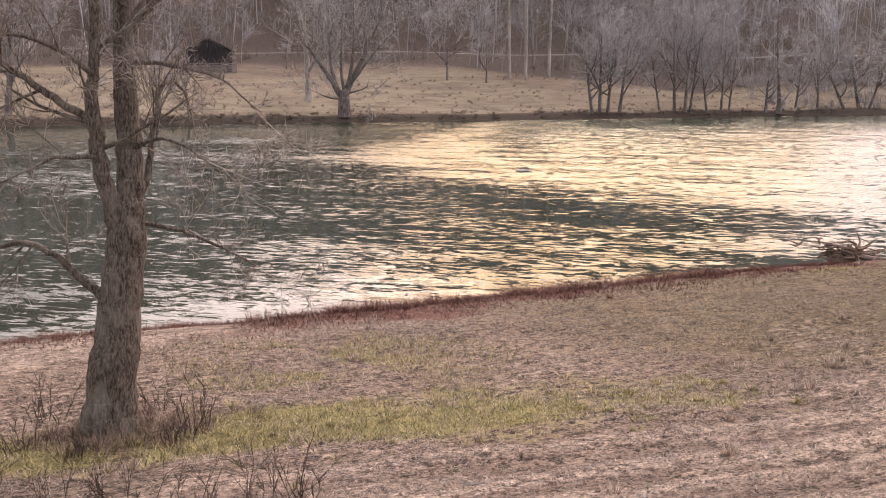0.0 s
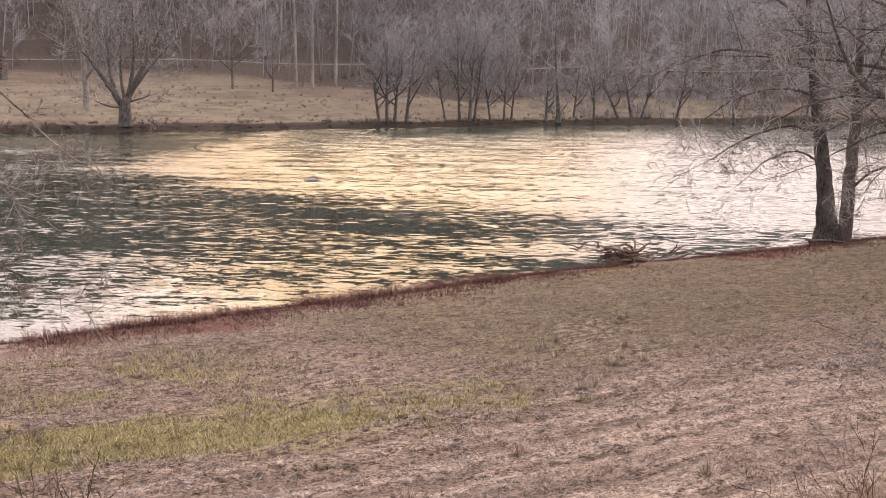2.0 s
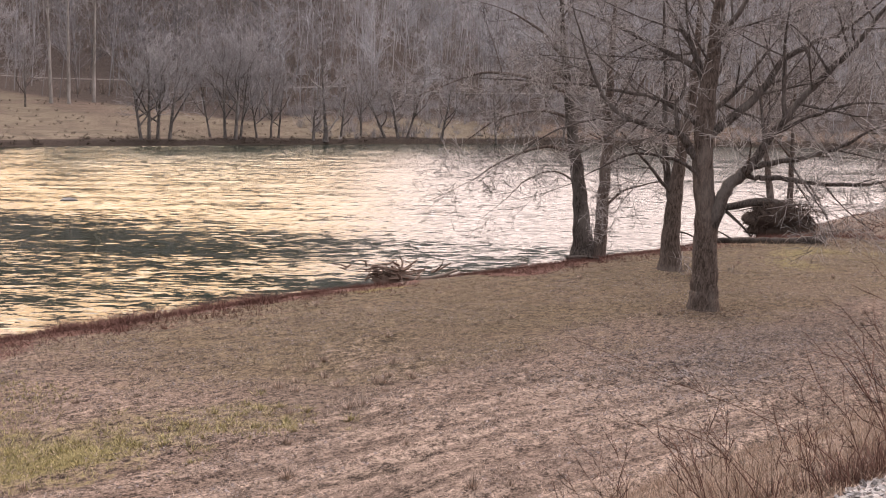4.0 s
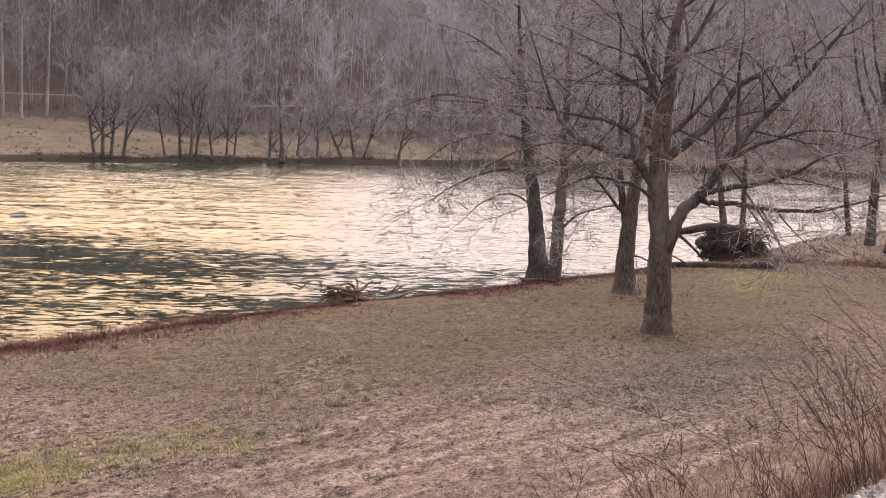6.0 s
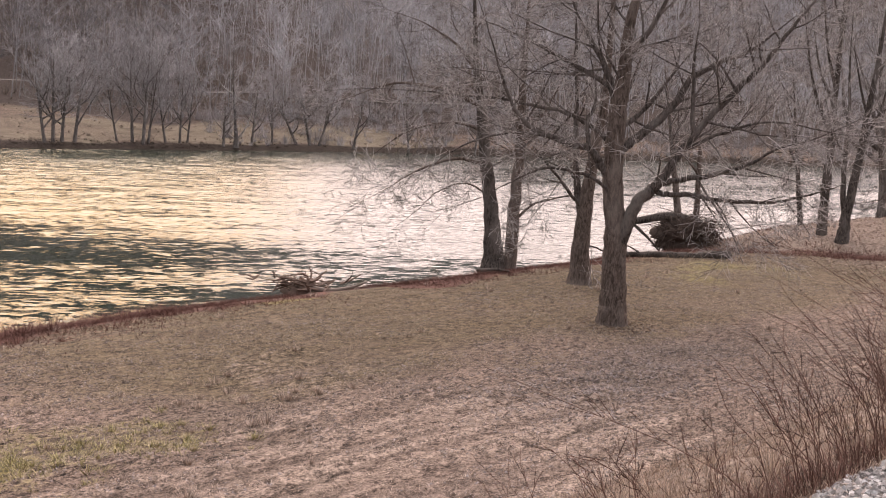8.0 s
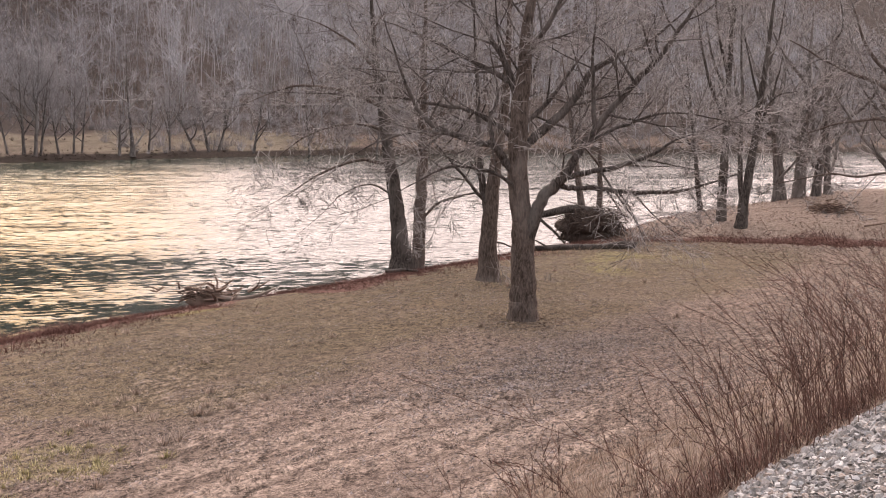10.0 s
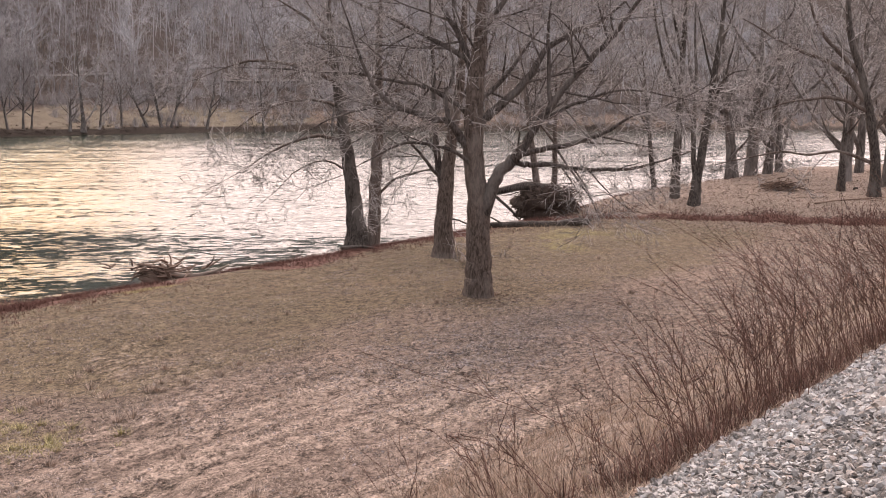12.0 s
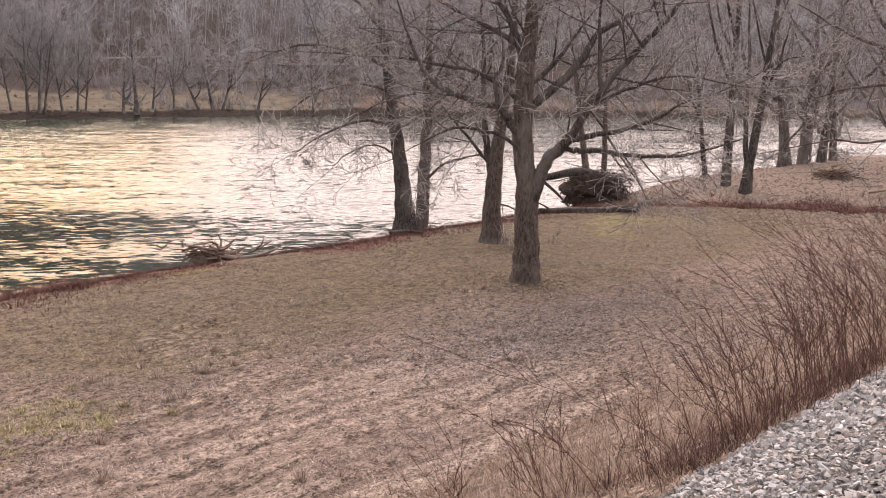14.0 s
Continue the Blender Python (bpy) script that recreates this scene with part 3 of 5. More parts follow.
def bare_tree(name, label, at, face, trunk, limbs, seed, bark=BARK, twig=TWIG, kids=(5, 5, 5), reach=2.6, droop=0.03, flare=1.5, per=1.3, sides=12, group="", level=3, thin=0.009, limb_bark=None):
    """A leafless tree. at: its foot; face: bearing in degrees of the line of sight to it, so that the trunk's and limbs'
    (right, up, away, radius) stations are given as they stand to a viewer. Boughs and twigs grow from the limbs."""
    g = np.random.default_rng(seed)
    x, y = at
    tree = thing(name, label, "tree", group, pose(x, y, on_land(x, y, 0.12), 0, 0, -face))
    fuzz = Heap()
    fuzz.thick = Heap() if thin < 0.013 else None

    def lift_bough():
        if fuzz.thick and fuzz.thick.lines:
            part("bough", *fuzz.thick.out(), limb_bark or bark, tree)
            fuzz.thick = Heap()

    for n, stations in enumerate([trunk] + list(limbs)):
        a = np.array(stations, float)
        c = curve_through(a[:, [0, 2, 1, 3]], 5)
        pts, rad = c[:, :3], np.maximum(c[:, 3], 0.008)
        pts = pts + g.normal(0, 1, pts.shape) * (rad[:, None] * 0.06 + 0.012 * (n > 0)) * (np.arange(len(pts)) > 1)[:, None]
        if n == 0:
            rad = rad * (1 + (flare - 1) * np.exp(-np.maximum(pts[:, 2], 0) / (2.2 * a[0, 3])))
        if n == 0 and sides > 20:   # finer stations for furrows
            u = np.arange(len(pts))
            fine = np.linspace(0, len(pts) - 1, 5 * len(pts))
            pts, rad = np.stack([np.interp(fine, u, pts[:, k]) for k in range(3)], -1), np.interp(fine, u, rad)
        v, f = tube(pts, rad, sides if n == 0 else 9)
        if n == 0:   # buttresses and an uneven girth
            w = np.arctan2(v[:, 1] - pts[0, 1], v[:, 0] - pts[0, 0])
            swell = 1 + 0.08 * np.exp(-np.maximum(v[:, 2], 0) / (2.0 * a[0, 3])) * np.sin(w * 5 + seed) + 0.03 * np.sin(w * 3 + v[:, 2] * 2)
            mid = np.repeat(pts, sides, 0)
            if sides > 20:
                z = v[:, 2]
                swell += 0.05 * np.abs(np.sin(w * 6 + 1.2 * np.sin(1.9 * z + seed) + z)) + 0.03 * np.sin(w * 17 + 2 * np.sin(3.3 * z)) + 0.06 * (bumps(v[:, 0] * 3 + z, v[:, 1] * 3 - z, 0.45, 3) - 0.5)
            v = mid + (v - mid) * swell[:, None]
        part("trunk" if n == 0 else "limb", v, f, bark if n == 0 else limb_bark or bark, tree, smooth=True)
        lengths = np.concatenate([[0], np.cumsum(np.linalg.norm(np.diff(pts, axis=0), axis=1))])
        total = lengths[-1]
        first = 0.55 if n == 0 else 0.22
        count = int(total * (1 - first) * per)
        for k in range(count):
            u = total * (first + (1 - first) * (k + g.random()) / count)
            i = min(np.searchsorted(lengths, u) - 1, len(pts) - 2)
            ahead = unit(pts[i + 1] - pts[i])
            side = unit(square(ahead, g.normal(0, 1, 3)))
            way = unit(ahead * g.uniform(0.3, 0.9) + side + np.array([0, 0, 0.2 - droop * 3]))
            frac = u / total
            sprout(fuzz, pts[i], way, reach * min(1.0, 0.45 + 4.5 * rad[0]) * g.uniform(0.6, 1.15) * (1.15 - 0.55 * frac), max(min(rad[i] * 0.5, 0.055), 0.014), level, g, droop, kids, 0.25, thin)
            lift_bough()
        sprout(fuzz, pts[-1], unit(pts[-1] - pts[-2]), reach * 0.9 * min(1.0, 0.45 + 4.5 * rad[0]), rad[-1], level, g, droop, kids, 0.25, thin)
        lift_bough()
    part("crown", *fuzz.out(), twig, tree, "fine bare grey twigs")
    return tree


def bearing(x, y):
    return math.degrees(math.atan2(x, y))


bare_tree("tree", "big bare tree with a forked furrowed trunk", (2.8, 25.2), bearing(2.8, 25.2),
          [(0, 0, 0, 0.49), (0.04, 0.85, 0, 0.46), (0.19, 2, 0, 0.455), (0.38, 3.55, 0, 0.41), (0.5, 4.7, 0, 0.385), (0.59, 5.5, 0.05, 0.3), (0.61, 6.5, 0.1, 0.25), (0.58, 7.45, 0.1, 0.23), (0.56, 8.4, 0.15, 0.21), (0.6, 9.4, 0.2, 0.19), (0.9, 13, 0.2, 0.12), (1.24, 16, 0.3, 0.03)],
          [[(0.37, 4.5, -0.1, 0.22), (0.13, 5.4, -0.2, 0.19), (-0, 6.2, -0.25, 0.17), (-0.08, 6.9, -0.3, 0.165), (-0.12, 7.5, -0.35, 0.14), (-0.02, 8.4, -0.4, 0.11), (-0.01, 9.4, -0.5, 0.1), (-0.03, 12.5, -0.6, 0.04)],
           [(-0.1, 6.9, -0.3, 0.094), (-0.66, 7.3, -0.35, 0.086), (-1.15, 7.65, -0.4, 0.076), (-1.63, 8, -0.4, 0.068), (-2.31, 8.5, -0.3, 0.058), (-3.76, 9.6, 0, 0.022)],
           [(0.09, 3, 0, 0.115), (-0.34, 3.4, 0.1, 0.101), (-0.82, 3.9, 0.25, 0.083), (-1.21, 4.2, 0.35, 0.068), (-1.6, 4.3, 0.5, 0.061), (-2.31, 4.2, 0.6, 0.047), (-3.42, 3.9, 0.8, 0.022)],
           [(0.72, 4.75, 0, 0.06), (1.51, 4.62, -0.3, 0.045), (2.3, 4.3, -0.6, 0.035), (3.13, 3.85, -0.8, 0.013)],
           [(0.74, 5.2, 0.1, 0.09), (1.01, 5.8, 0.2, 0.075), (1.1, 6.5, 0.3, 0.07), (1.25, 7.15, 0.35, 0.065), (1.3, 7.6, 0.4, 0.055), (1.56, 7.75, 0.4, 0.04), (1.84, 7.5, 0.45, 0.03), (1.98, 7, 0.45, 0.014)],
           [(0.55, 7.7, 0.1, 0.07), (0.82, 8.15, -0.1, 0.055), (1.77, 8.05, -0.3, 0.04), (2.56, 7.8, -0.4, 0.03), (3.23, 7.2, -0.5, 0.012)],
           [(0.57, 8.6, 0.1, 0.1), (1.23, 9.4, 0.6, 0.08), (2.69, 10.6, 1.2, 0.03)],
           [(0.6, 8.8, 0.1, 0.1), (0.57, 10.2, -0.8, 0.08), (1.05, 11.9, -2, 0.03)],
           [(-0.04, 7.9, -0.4, 0.07), (-0.91, 8.5, -0.8, 0.05), (-2.2, 8.8, -1.1, 0.02)],
           [(-0.01, 6.2, -0.3, 0.05), (-0.91, 6.2, -0.7, 0.035), (-2.04, 5.7, -0.9, 0.015)],
           [(0.59, 6.3, 0, 0.05), (1.3, 6.6, -0.6, 0.035), (2.18, 6.1, -1, 0.014)]], 11, bark=BARK_OLD, reach=2.1, per=1.8, thin=0.006, sides=44, flare=1.3, limb_bark=BARK_OLD, twig=TWIG_OLD)
bare_tree("tree", "large bare spreading maple on the mown field", (39.6, 24.4), bearing(39, 23.8),
          [(0, 0, 0, .49), (-.03, 1.5, 0, .45), (-.08, 3.3, 0, .43), (-.2, 4.6, 0, .40), (-.35, 5.8, 0, .385), (-.33, 8.4, 0, .33), (-.2, 10.2, .1, .27), (-.1, 12, .2, .2), (.3, 14.5, .3, .11), (.5, 17.5, .4, .03)],
          [[(-.05, 2.8, 0, .24), (.2, 3.8, -.15, .27), (.57, 4.95, -.3, .25), (1.0, 5.5, -.4, .235), (1.44, 5.95, -.5, .21), (1.9, 6.7, -.6, .165), (2.8, 8.1, -.8, .14), (4.05, 9.6, -1, .12), (5.1, 10.85, -1, .095), (5.9, 12.0, -1, .07), (7.2, 13.9, -1, .02)],
           [(1.4, 5.85, -.5, .12), (2.1, 6.1, -.8, .11), (3.35, 6.4, -1.2, .095), (4.6, 6.85, -1.6, .07), (5.6, 7.5, -1.9, .045), (7.0, 8.0, -2.2, .02)],
           [(1.3, 5.6, -.4, .11), (1.9, 5.5, -.4, .10), (2.65, 5.55, -.3, .10), (3.9, 5.4, -.2, .085), (5.6, 5.4, 0, .07), (6.6, 5.6, .2, .05), (8.4, 6.2, .4, .02)],
           [(-.3, 5.7, 0, .2), (-.6, 6.2, -.1, .18), (-.95, 6.65, -.2, .165), (-1.35, 7.15, -.3, .14), (-1.85, 7.2, -.4, .12), (-2.7, 7.45, -.7, .11), (-3.6, 7.8, -.9, .1), (-4.2, 8.4, -1, .085), (-4.6, 9.1, -1.1, .07), (-5.0, 10.1, -1.1, .05), (-5.6, 11.8, -1, .02)],
           [(-.2, 7.0, 0, .2), (.3, 7.5, .2, .185), (1.1, 8.2, .4, .17), (1.9, 9.1, .6, .15), (2.5, 10.1, .8, .12), (3.7, 10.85, 1, .1), (4.7, 11.3, 1.1, .07), (6.2, 12.6, 1.2, .02)],
           [(2.6, 7.85, -.75, .1), (2.5, 9.0, -.9, .085), (2.42, 10.5, -1, .06), (2.5, 12.4, -1.1, .02)],
           [(-1.35, 7.1, -.3, .1), (-1.5, 8.2, -.2, .085), (-1.2, 9.0, -.1, .06), (-1.5, 10.6, .2, .02)],
           [(-.33, 8.6, 0, .17), (-.9, 10.3, .4, .13), (-2.2, 12.4, .8, .06), (-3.0, 14.5, 1, .02)],
           [(-.4, 7.3, 0, .12), (-1.2, 7.9, .3, .1), (-2.4, 8.5, .6, .085), (-3.8, 8.7, .8, .07), (-5.3, 8.95, 1.0, .055), (-7.2, 9.0, 1.2, .04), (-9.4, 9.1, 1.4, .015)],
           [(-.25, 9.4, 0, .13), (-1.8, 10.2, 1.0, .1), (-4.2, 11.4, 1.8, .06), (-6.3, 12.2, 2.2, .02)],
           [(-.15, 10.6, .1, .12), (.9, 12.2, -.6, .09), (2.0, 14.8, -1, .03)],
           [(-.3, 5.3, 0, .085), (-1.2, 6.0, -.8, .07), (-2.9, 6.3, -1.4, .05), (-4.6, 5.5, -1.8, .02)],
           [(-.35, 7.8, 0, .12), (.7, 8.8, 1.2, .10), (2.0, 10.6, 2.4, .04)],
           [(2.2, 7.2, -.7, .085), (3.4, 7.9, -1.3, .065), (5.4, 8.5, -1.9, .04), (7.6, 8.2, -2.3, .015)],
           [(-3.0, 7.55, -.8, .07), (-4.4, 7.6, -1.4, .05), (-6.2, 7.0, -1.9, .03), (-7.6, 5.9, -2.2, .012)]], 12, reach=3.9, per=1.3, droop=0.06, thin=0.009, sides=36, flare=1.3, limb_bark=BARK_LIMB)
bare_tree("tree", "bare riverside tree with a forked stem", (48.5, 32.0), bearing(47.9, 31.4),
          [(0, 0, 0, .46), (0, 2, 0, .42), (.1, 4.2, 0, .36), (.35, 6.5, 0, .28), (.7, 9.5, 0, .22), (.8, 13, 0, .13), (.9, 17, 0, .03)],
          [[(-.05, 3.4, 0, .2), (-.35, 5, .1, .18), (-.55, 7.2, .2, .15), (-.7, 10, .3, .1), (-1, 14, .3, .03)],
           [(.1, 3.8, 0, .1), (-1.1, 5.2, -.6, .08), (-2.3, 6.6, -1, .04)],
           [(.5, 7.8, 0, .14), (1.7, 9.6, .4, .1), (2.6, 12.4, .6, .03)],
           [(.0, 2.2, 0, .05), (1.2, 1.9, -.3, .035), (1.6, 1.2, -.3, .012)]], 13, reach=3.2, per=1.3, droop=0.08, thin=0.011, limb_bark=BARK_LIMB)
bare_tree("tree", "twin-stemmed bare tree at the water's edge", (51.8, 39.8), bearing(51.2, 39.2),
          [(-.2, 0, 0, .5), (-.22, 1.5, 0, .45), (-.5, 4, 0, .40), (-.95, 6.6, 0, .34), (-1.3, 9.2, 0, .27), (-1.75, 12, .1, .18), (-2.0, 15, .2, .1), (-2.2, 18, .2, .03)],
          [[(.75, -.1, 0, .4), (.8, 1.5, 0, .38), (.85, 4, 0, .34), (.95, 7, 0, .29), (.9, 11, 0, .2), (1.0, 15, 0, .1), (1.1, 18, 0, .03)],
           [(-.95, 6.4, 0, .12), (-2.6, 6.6, -.5, .09), (-4.6, 5.9, -.8, .06), (-6.4, 4.7, -1, .02)],
           [(-1.2, 9.5, 0, .14), (-3.4, 10.4, -.6, .1), (-6.2, 10.6, -.9, .06), (-8.6, 9.7, -1, .02)],
           [(-1.3, 11, 0, .12), (-3, 13, .5, .08), (-5, 14.2, .8, .03)],
           [(.9, 3.3, 0, .09), (2.0, 4.3, .2, .06), (3.3, 4.7, .3, .02)],
           [(.95, 8, 0, .12), (2.3, 9.6, .3, .08), (3.4, 12, .3, .03)],
           [(-.6, 4.6, 0, .07), (-2.0, 5.2, .5, .05), (-3.6, 4.6, .9, .035), (-4.8, 3.4, 1.1, .015)],
           [(-1.1, 8.2, 0, .1), (-3.0, 8.6, .8, .07), (-5.4, 8.0, 1.4, .05), (-7.4, 6.6, 1.8, .02)]], 14, bark=BARK_DARK, limb_bark=BARK, twig=TWIG_MID, kids=(4, 4, 4), reach=3.2, per=0.95, droop=0.07, flare=2.0, thin=0.009)


def plain_tree(name, label, at, height, r, seed, lean=(0.0, 0.0), forks=5, bark=BARK, twig=TWIG, low=0.35, spread=0.5, group="", level=2, thin=0.014, reach=None, per=0.8, kids=(5, 6, 5), long=1.0):
    """A bare tree of common shape: a leaning trunk with limbs that rise from its upper part."""
    g = np.random.default_rng(seed)
    x, y = at
    trunk = [(lean[0] * u * height, u * height, lean[1] * u * height + 0.2 * math.sin(3 * u + seed), r * (1 - 0.93 * u**1.2)) for u in (0, .12, .3, .5, .7, .86, 1.0)]
    limbs = []
    for k in range(forks):
        u = low + (0.85 - low) * (k + g.random() * 0.6) / forks
        i = np.interp(u, [0, .12, .3, .5, .7, .86, 1.0], range(7))
        a, b = np.array(trunk[int(i)]), np.array(trunk[min(int(i) + 1, 6)])
        p = a + (b - a) * (i - int(i))
        w, length = g.uniform(0, 6.28), height * g.uniform(0.28, 0.45) * (1.25 - 0.6 * u) * (1 + (long - 1) * (1 - u))
        out, up = spread * length, math.sqrt(max(1 - spread**2, 0.05)) * length
        mid = (p[0] + 0.6 * out * math.cos(w), p[1] + 0.42 * up, p[2] + 0.6 * out * math.sin(w), p[3] * 0.4)
        side = g.normal(0, 0.09 * length * (long > 1), 2)
        mid = (mid[0] + side[0], mid[1], mid[2] + side[1], mid[3])
        limbs.append([(p[0], p[1], p[2], p[3] * 0.6), mid, (p[0] + out * math.cos(w), p[1] + up, p[2] + out * math.sin(w), p[3] * 0.12)])
    return bare_tree(name, label, at, bearing(x, y), trunk, limbs, seed, bark, twig, kids, reach or height * 0.16, 0.0, 1.2, per, 9, group, level, thin)


# ---- trees on the flat by the bend ----
plain_tree("tree", "slim dark bare tree forking above the leaf-strewn bank", (80.3, 32.6), 21, .36, 21, (.012, 0), 6, BARK_DARK, low=.3, spread=.35, thin=.016, per=.9)
bare_tree("tree", "slim dark bare tree forked low above the leafy bank", (79.6, 30.8), bearing(79, 30.2),
          [(0, 0, 0, .42), (.1, 1.4, 0, .36), (.3, 3.2, 0, .31), (.65, 6, .1, .27), (1.0, 9.5, .2, .22), (1.4, 14, .2, .13), (1.8, 20, .3, .03)],
          [[(.08, 1.6, 0, .2), (-.15, 3.2, 0, .19), (-.28, 5.5, 0, .17), (-.25, 8.5, .1, .13), (-.5, 12, .2, .08), (-.6, 16, .2, .02)],
           [(.7, 7, .1, .12), (1.7, 9.2, .2, .09), (2.4, 12.5, .3, .03)], [(.9, 9, .1, .1), (.2, 11.4, -.4, .07), (-.4, 14, -.6, .02)],
           [(-.28, 6, 0, .1), (-1.3, 8, .3, .07), (-2.0, 10.4, .4, .02)], [(.8, 8, .1, .09), (2.0, 9.4, -.5, .06), (3.4, 9.8, -.8, .02)],
           [(1.1, 11, .2, .1), (2.0, 13.5, .4, .06), (2.4, 16.5, .5, .02)]],
          22, bark=BARK_DARK, reach=3.2, per=.9, thin=.016, level=2, flare=1.3)
plain_tree("tree", "thin leaning bare sapling on the bank", (86.5, 36.8), 13, .22, 23, (-.13, 0), 4, BARK_DARK, low=.3, thin=.016)
plain_tree("tree", "old broken-topped bare trunk on the leafy flat", (97, 24.9), 9, .34, 24, (.0, 0), 5, BARK_DARK, low=.4, spread=.7, thin=.018)
bare_tree("tree", "spreading bare tree with long low limbs over leaf litter", (92.3, 21.2), bearing(92, 21),
          [(0, 0, 0, .42), (-.1, 3, 0, .37), (-.6, 6, 0, .35), (-1.4, 9, 0, .3), (-2.6, 13, .2, .24), (-3.0, 18, .3, .05)],
          [[(0, 2.6, 0, .18), (-2.5, 3.5, -.3, .10), (-5, 3.2, -.5, .085), (-7, 3.35, -.5, .075), (-9.5, 2.8, -.6, .05), (-13, 1.9, -.6, .02)],
           [(-7, 3.35, -.5, .07), (-8.4, 5.2, -.5, .06), (-9.0, 7.6, -.5, .02)],
           [(-1.0, 7.4, 0, .26), (-3.4, 10, -.3, .2), (-6.6, 11.4, -.4, .13), (-10.5, 13.6, -.5, .04)],
           [(-1.6, 9.5, 0, .2), (-4.6, 12.6, .4, .14), (-6, 16, .6, .05)],
           [(-.4, 5.2, 0, .2), (1.8, 8, .4, .16), (3.2, 12, .6, .05)],
           [(-.8, 6.6, 0, .18), (-3.2, 7.6, -1, .13), (-6.5, 7.2, -1.5, .08), (-10, 6.0, -1.8, .02)]],
          25, bark=BARK_DARK, limb_bark=BARK, reach=3.6, per=.8, thin=.019, level=3, kids=(4, 4, 5))
for n, (x, y, h, r, lean) in enumerate([(108.5, 38.0, 17, .7, -.12), (112, 37.5, 18, .8, .03), (114.5, 36.6, 17, .6, .07), (105.5, 37.6, 13, .3, .04), (118, 36.5, 15, .5, -.06),
                                        (109, 27.5, 15, .55, .02), (104, 23, 18, .45, .05), (116, 24, 17, .5, -.03), (124, 30, 19, .6, .0), (132, 25, 17, .5, .03)]):
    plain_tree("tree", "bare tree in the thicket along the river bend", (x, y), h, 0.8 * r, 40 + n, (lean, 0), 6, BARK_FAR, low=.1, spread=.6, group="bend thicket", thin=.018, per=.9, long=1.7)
plain_tree("tree", "thin bare trunk leaning beside the uprooted tree", (76.6, 41.6), 14, .32, 31, (-.16, 0), 4, low=.4, thin=.016)
plain_tree("tree", "thin upright bare trunk beside the uprooted tree", (78.6, 41.6), 14, .27, 32, (-.02, 0), 4, low=.4, thin=.016)

# ---- trees of the far bank ----
bare_tree("tree", "broad bare tree with a short stout trunk and fanning stems", (59.4, 181.6), bearing(59.4, 181.6),
          [(0, 0, 0, .95), (0, 2.2, 0, .9), (0, 3.6, 0, .85), (.6, 4.6, .2, .55), (2.0, 7.5, .4, .38), (4.0, 11.5, .8, .22), (6.5, 17, 1, .05)],
          [[(-.2, 3.2, 0, .6), (-1.8, 5.6, 0, .48), (-3.6, 8.2, 0, .33), (-5.8, 11.3, 0, .2), (-8.8, 12.5, 0, .05)],
           [(-1.2, 4.8, 0, .35), (-2.0, 8, .3, .3), (-2.3, 12, .6, .22), (-2.5, 16, .8, .12), (-2.4, 21, 1, .03)],
           [(.4, 4.4, 0, .35), (1.2, 8, -.4, .3), (1.6, 12, -.8, .2), (1.6, 18, -1, .04)],
           [(.9, 5.2, 0, .35), (3.4, 8.6, -.4, .26), (5.6, 11.2, -.6, .17), (9, 14.8, -.8, .04)],
           [(.2, 3.6, 0, .2), (1.6, 4.2, -.5, .15), (3.6, 4.9, -.7, .09), (4.0, 6.0, -.7, .03)],
           [(-.3, 3.0, 0, .18), (-2.4, 3.2, -.4, .13), (-4.4, 4.0, -.6, .04)],
           [(0, 4, .2, .3), (-.4, 8, 1.2, .24), (-.3, 13, 2, .14), (0, 19, 2.6, .03)]],
          33, bark=BARK_FAR, twig=TWIG, reach=5.0, per=.75, thin=.026, level=3, kids=(4, 5, 4), flare=1.25)
plain_tree("tree", "pale bare tree standing in the pasture", (58.0, 197.0), 24, .6, 34, (-.05, 0), 8, BARK_PALE, low=.2, spread=.45, thin=.03)
for n, (x, y) in enumerate([(108.0, 218.5), (111.0, 217.0), (117.0, 218.0)]):
    plain_tree("tree", "tall straight pale sycamore at the wood's edge", (x, y), 32, .36, 50 + n, (.02 * (n - 1), 0), 5, BARK_PALE, low=.6, spread=.4, group="pale sycamores", thin=.03)
FAR_TREES = [(28.8, 181.5, 11, .4, .06), (34.0, 182, 9, .3, -.05), (7.5, 185, 22, .9, .05), (-8, 184, 18, .7, .0), (93.5, 218, 17, .4, 0), (106.5, 181.6, 14, .5, -.08), (108.2, 181.8, 16, .55, .0),
             (110, 182, 15, .5, .04), (112.5, 182, 15, .55, .06), (122.5, 184, 15, .35, -.1), (125.5, 183.5, 18, .5, -.02), (126.8, 182, 19, .55, .03), (128.2, 182.4, 16, .4, .06), (132.5, 183, 15, .4, -.08),
             (135.8, 183, 15, .4, .02), (138.0, 183.5, 14, .35, .05), (145.2, 181.5, 9, .5, .02), (166, 183, 12, .5, -.25), (169.5, 182.6, 13, .6, -.12), (172, 182.5, 13, .5, .16), (160, 184, 15, .4, .0),
             (181, 181, 13, .5, .1), (196, 178, 14, .5, -.05), (214, 173, 15, .5, .05), (20, 190, 10, .3, .0), (154.5, 184, 12, .4, .05), (100.5, 214, 13, .3, .0)]
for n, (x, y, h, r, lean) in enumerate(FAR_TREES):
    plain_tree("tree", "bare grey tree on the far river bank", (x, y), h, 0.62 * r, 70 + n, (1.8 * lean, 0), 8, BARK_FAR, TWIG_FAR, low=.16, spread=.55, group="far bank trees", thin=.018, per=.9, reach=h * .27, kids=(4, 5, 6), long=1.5)
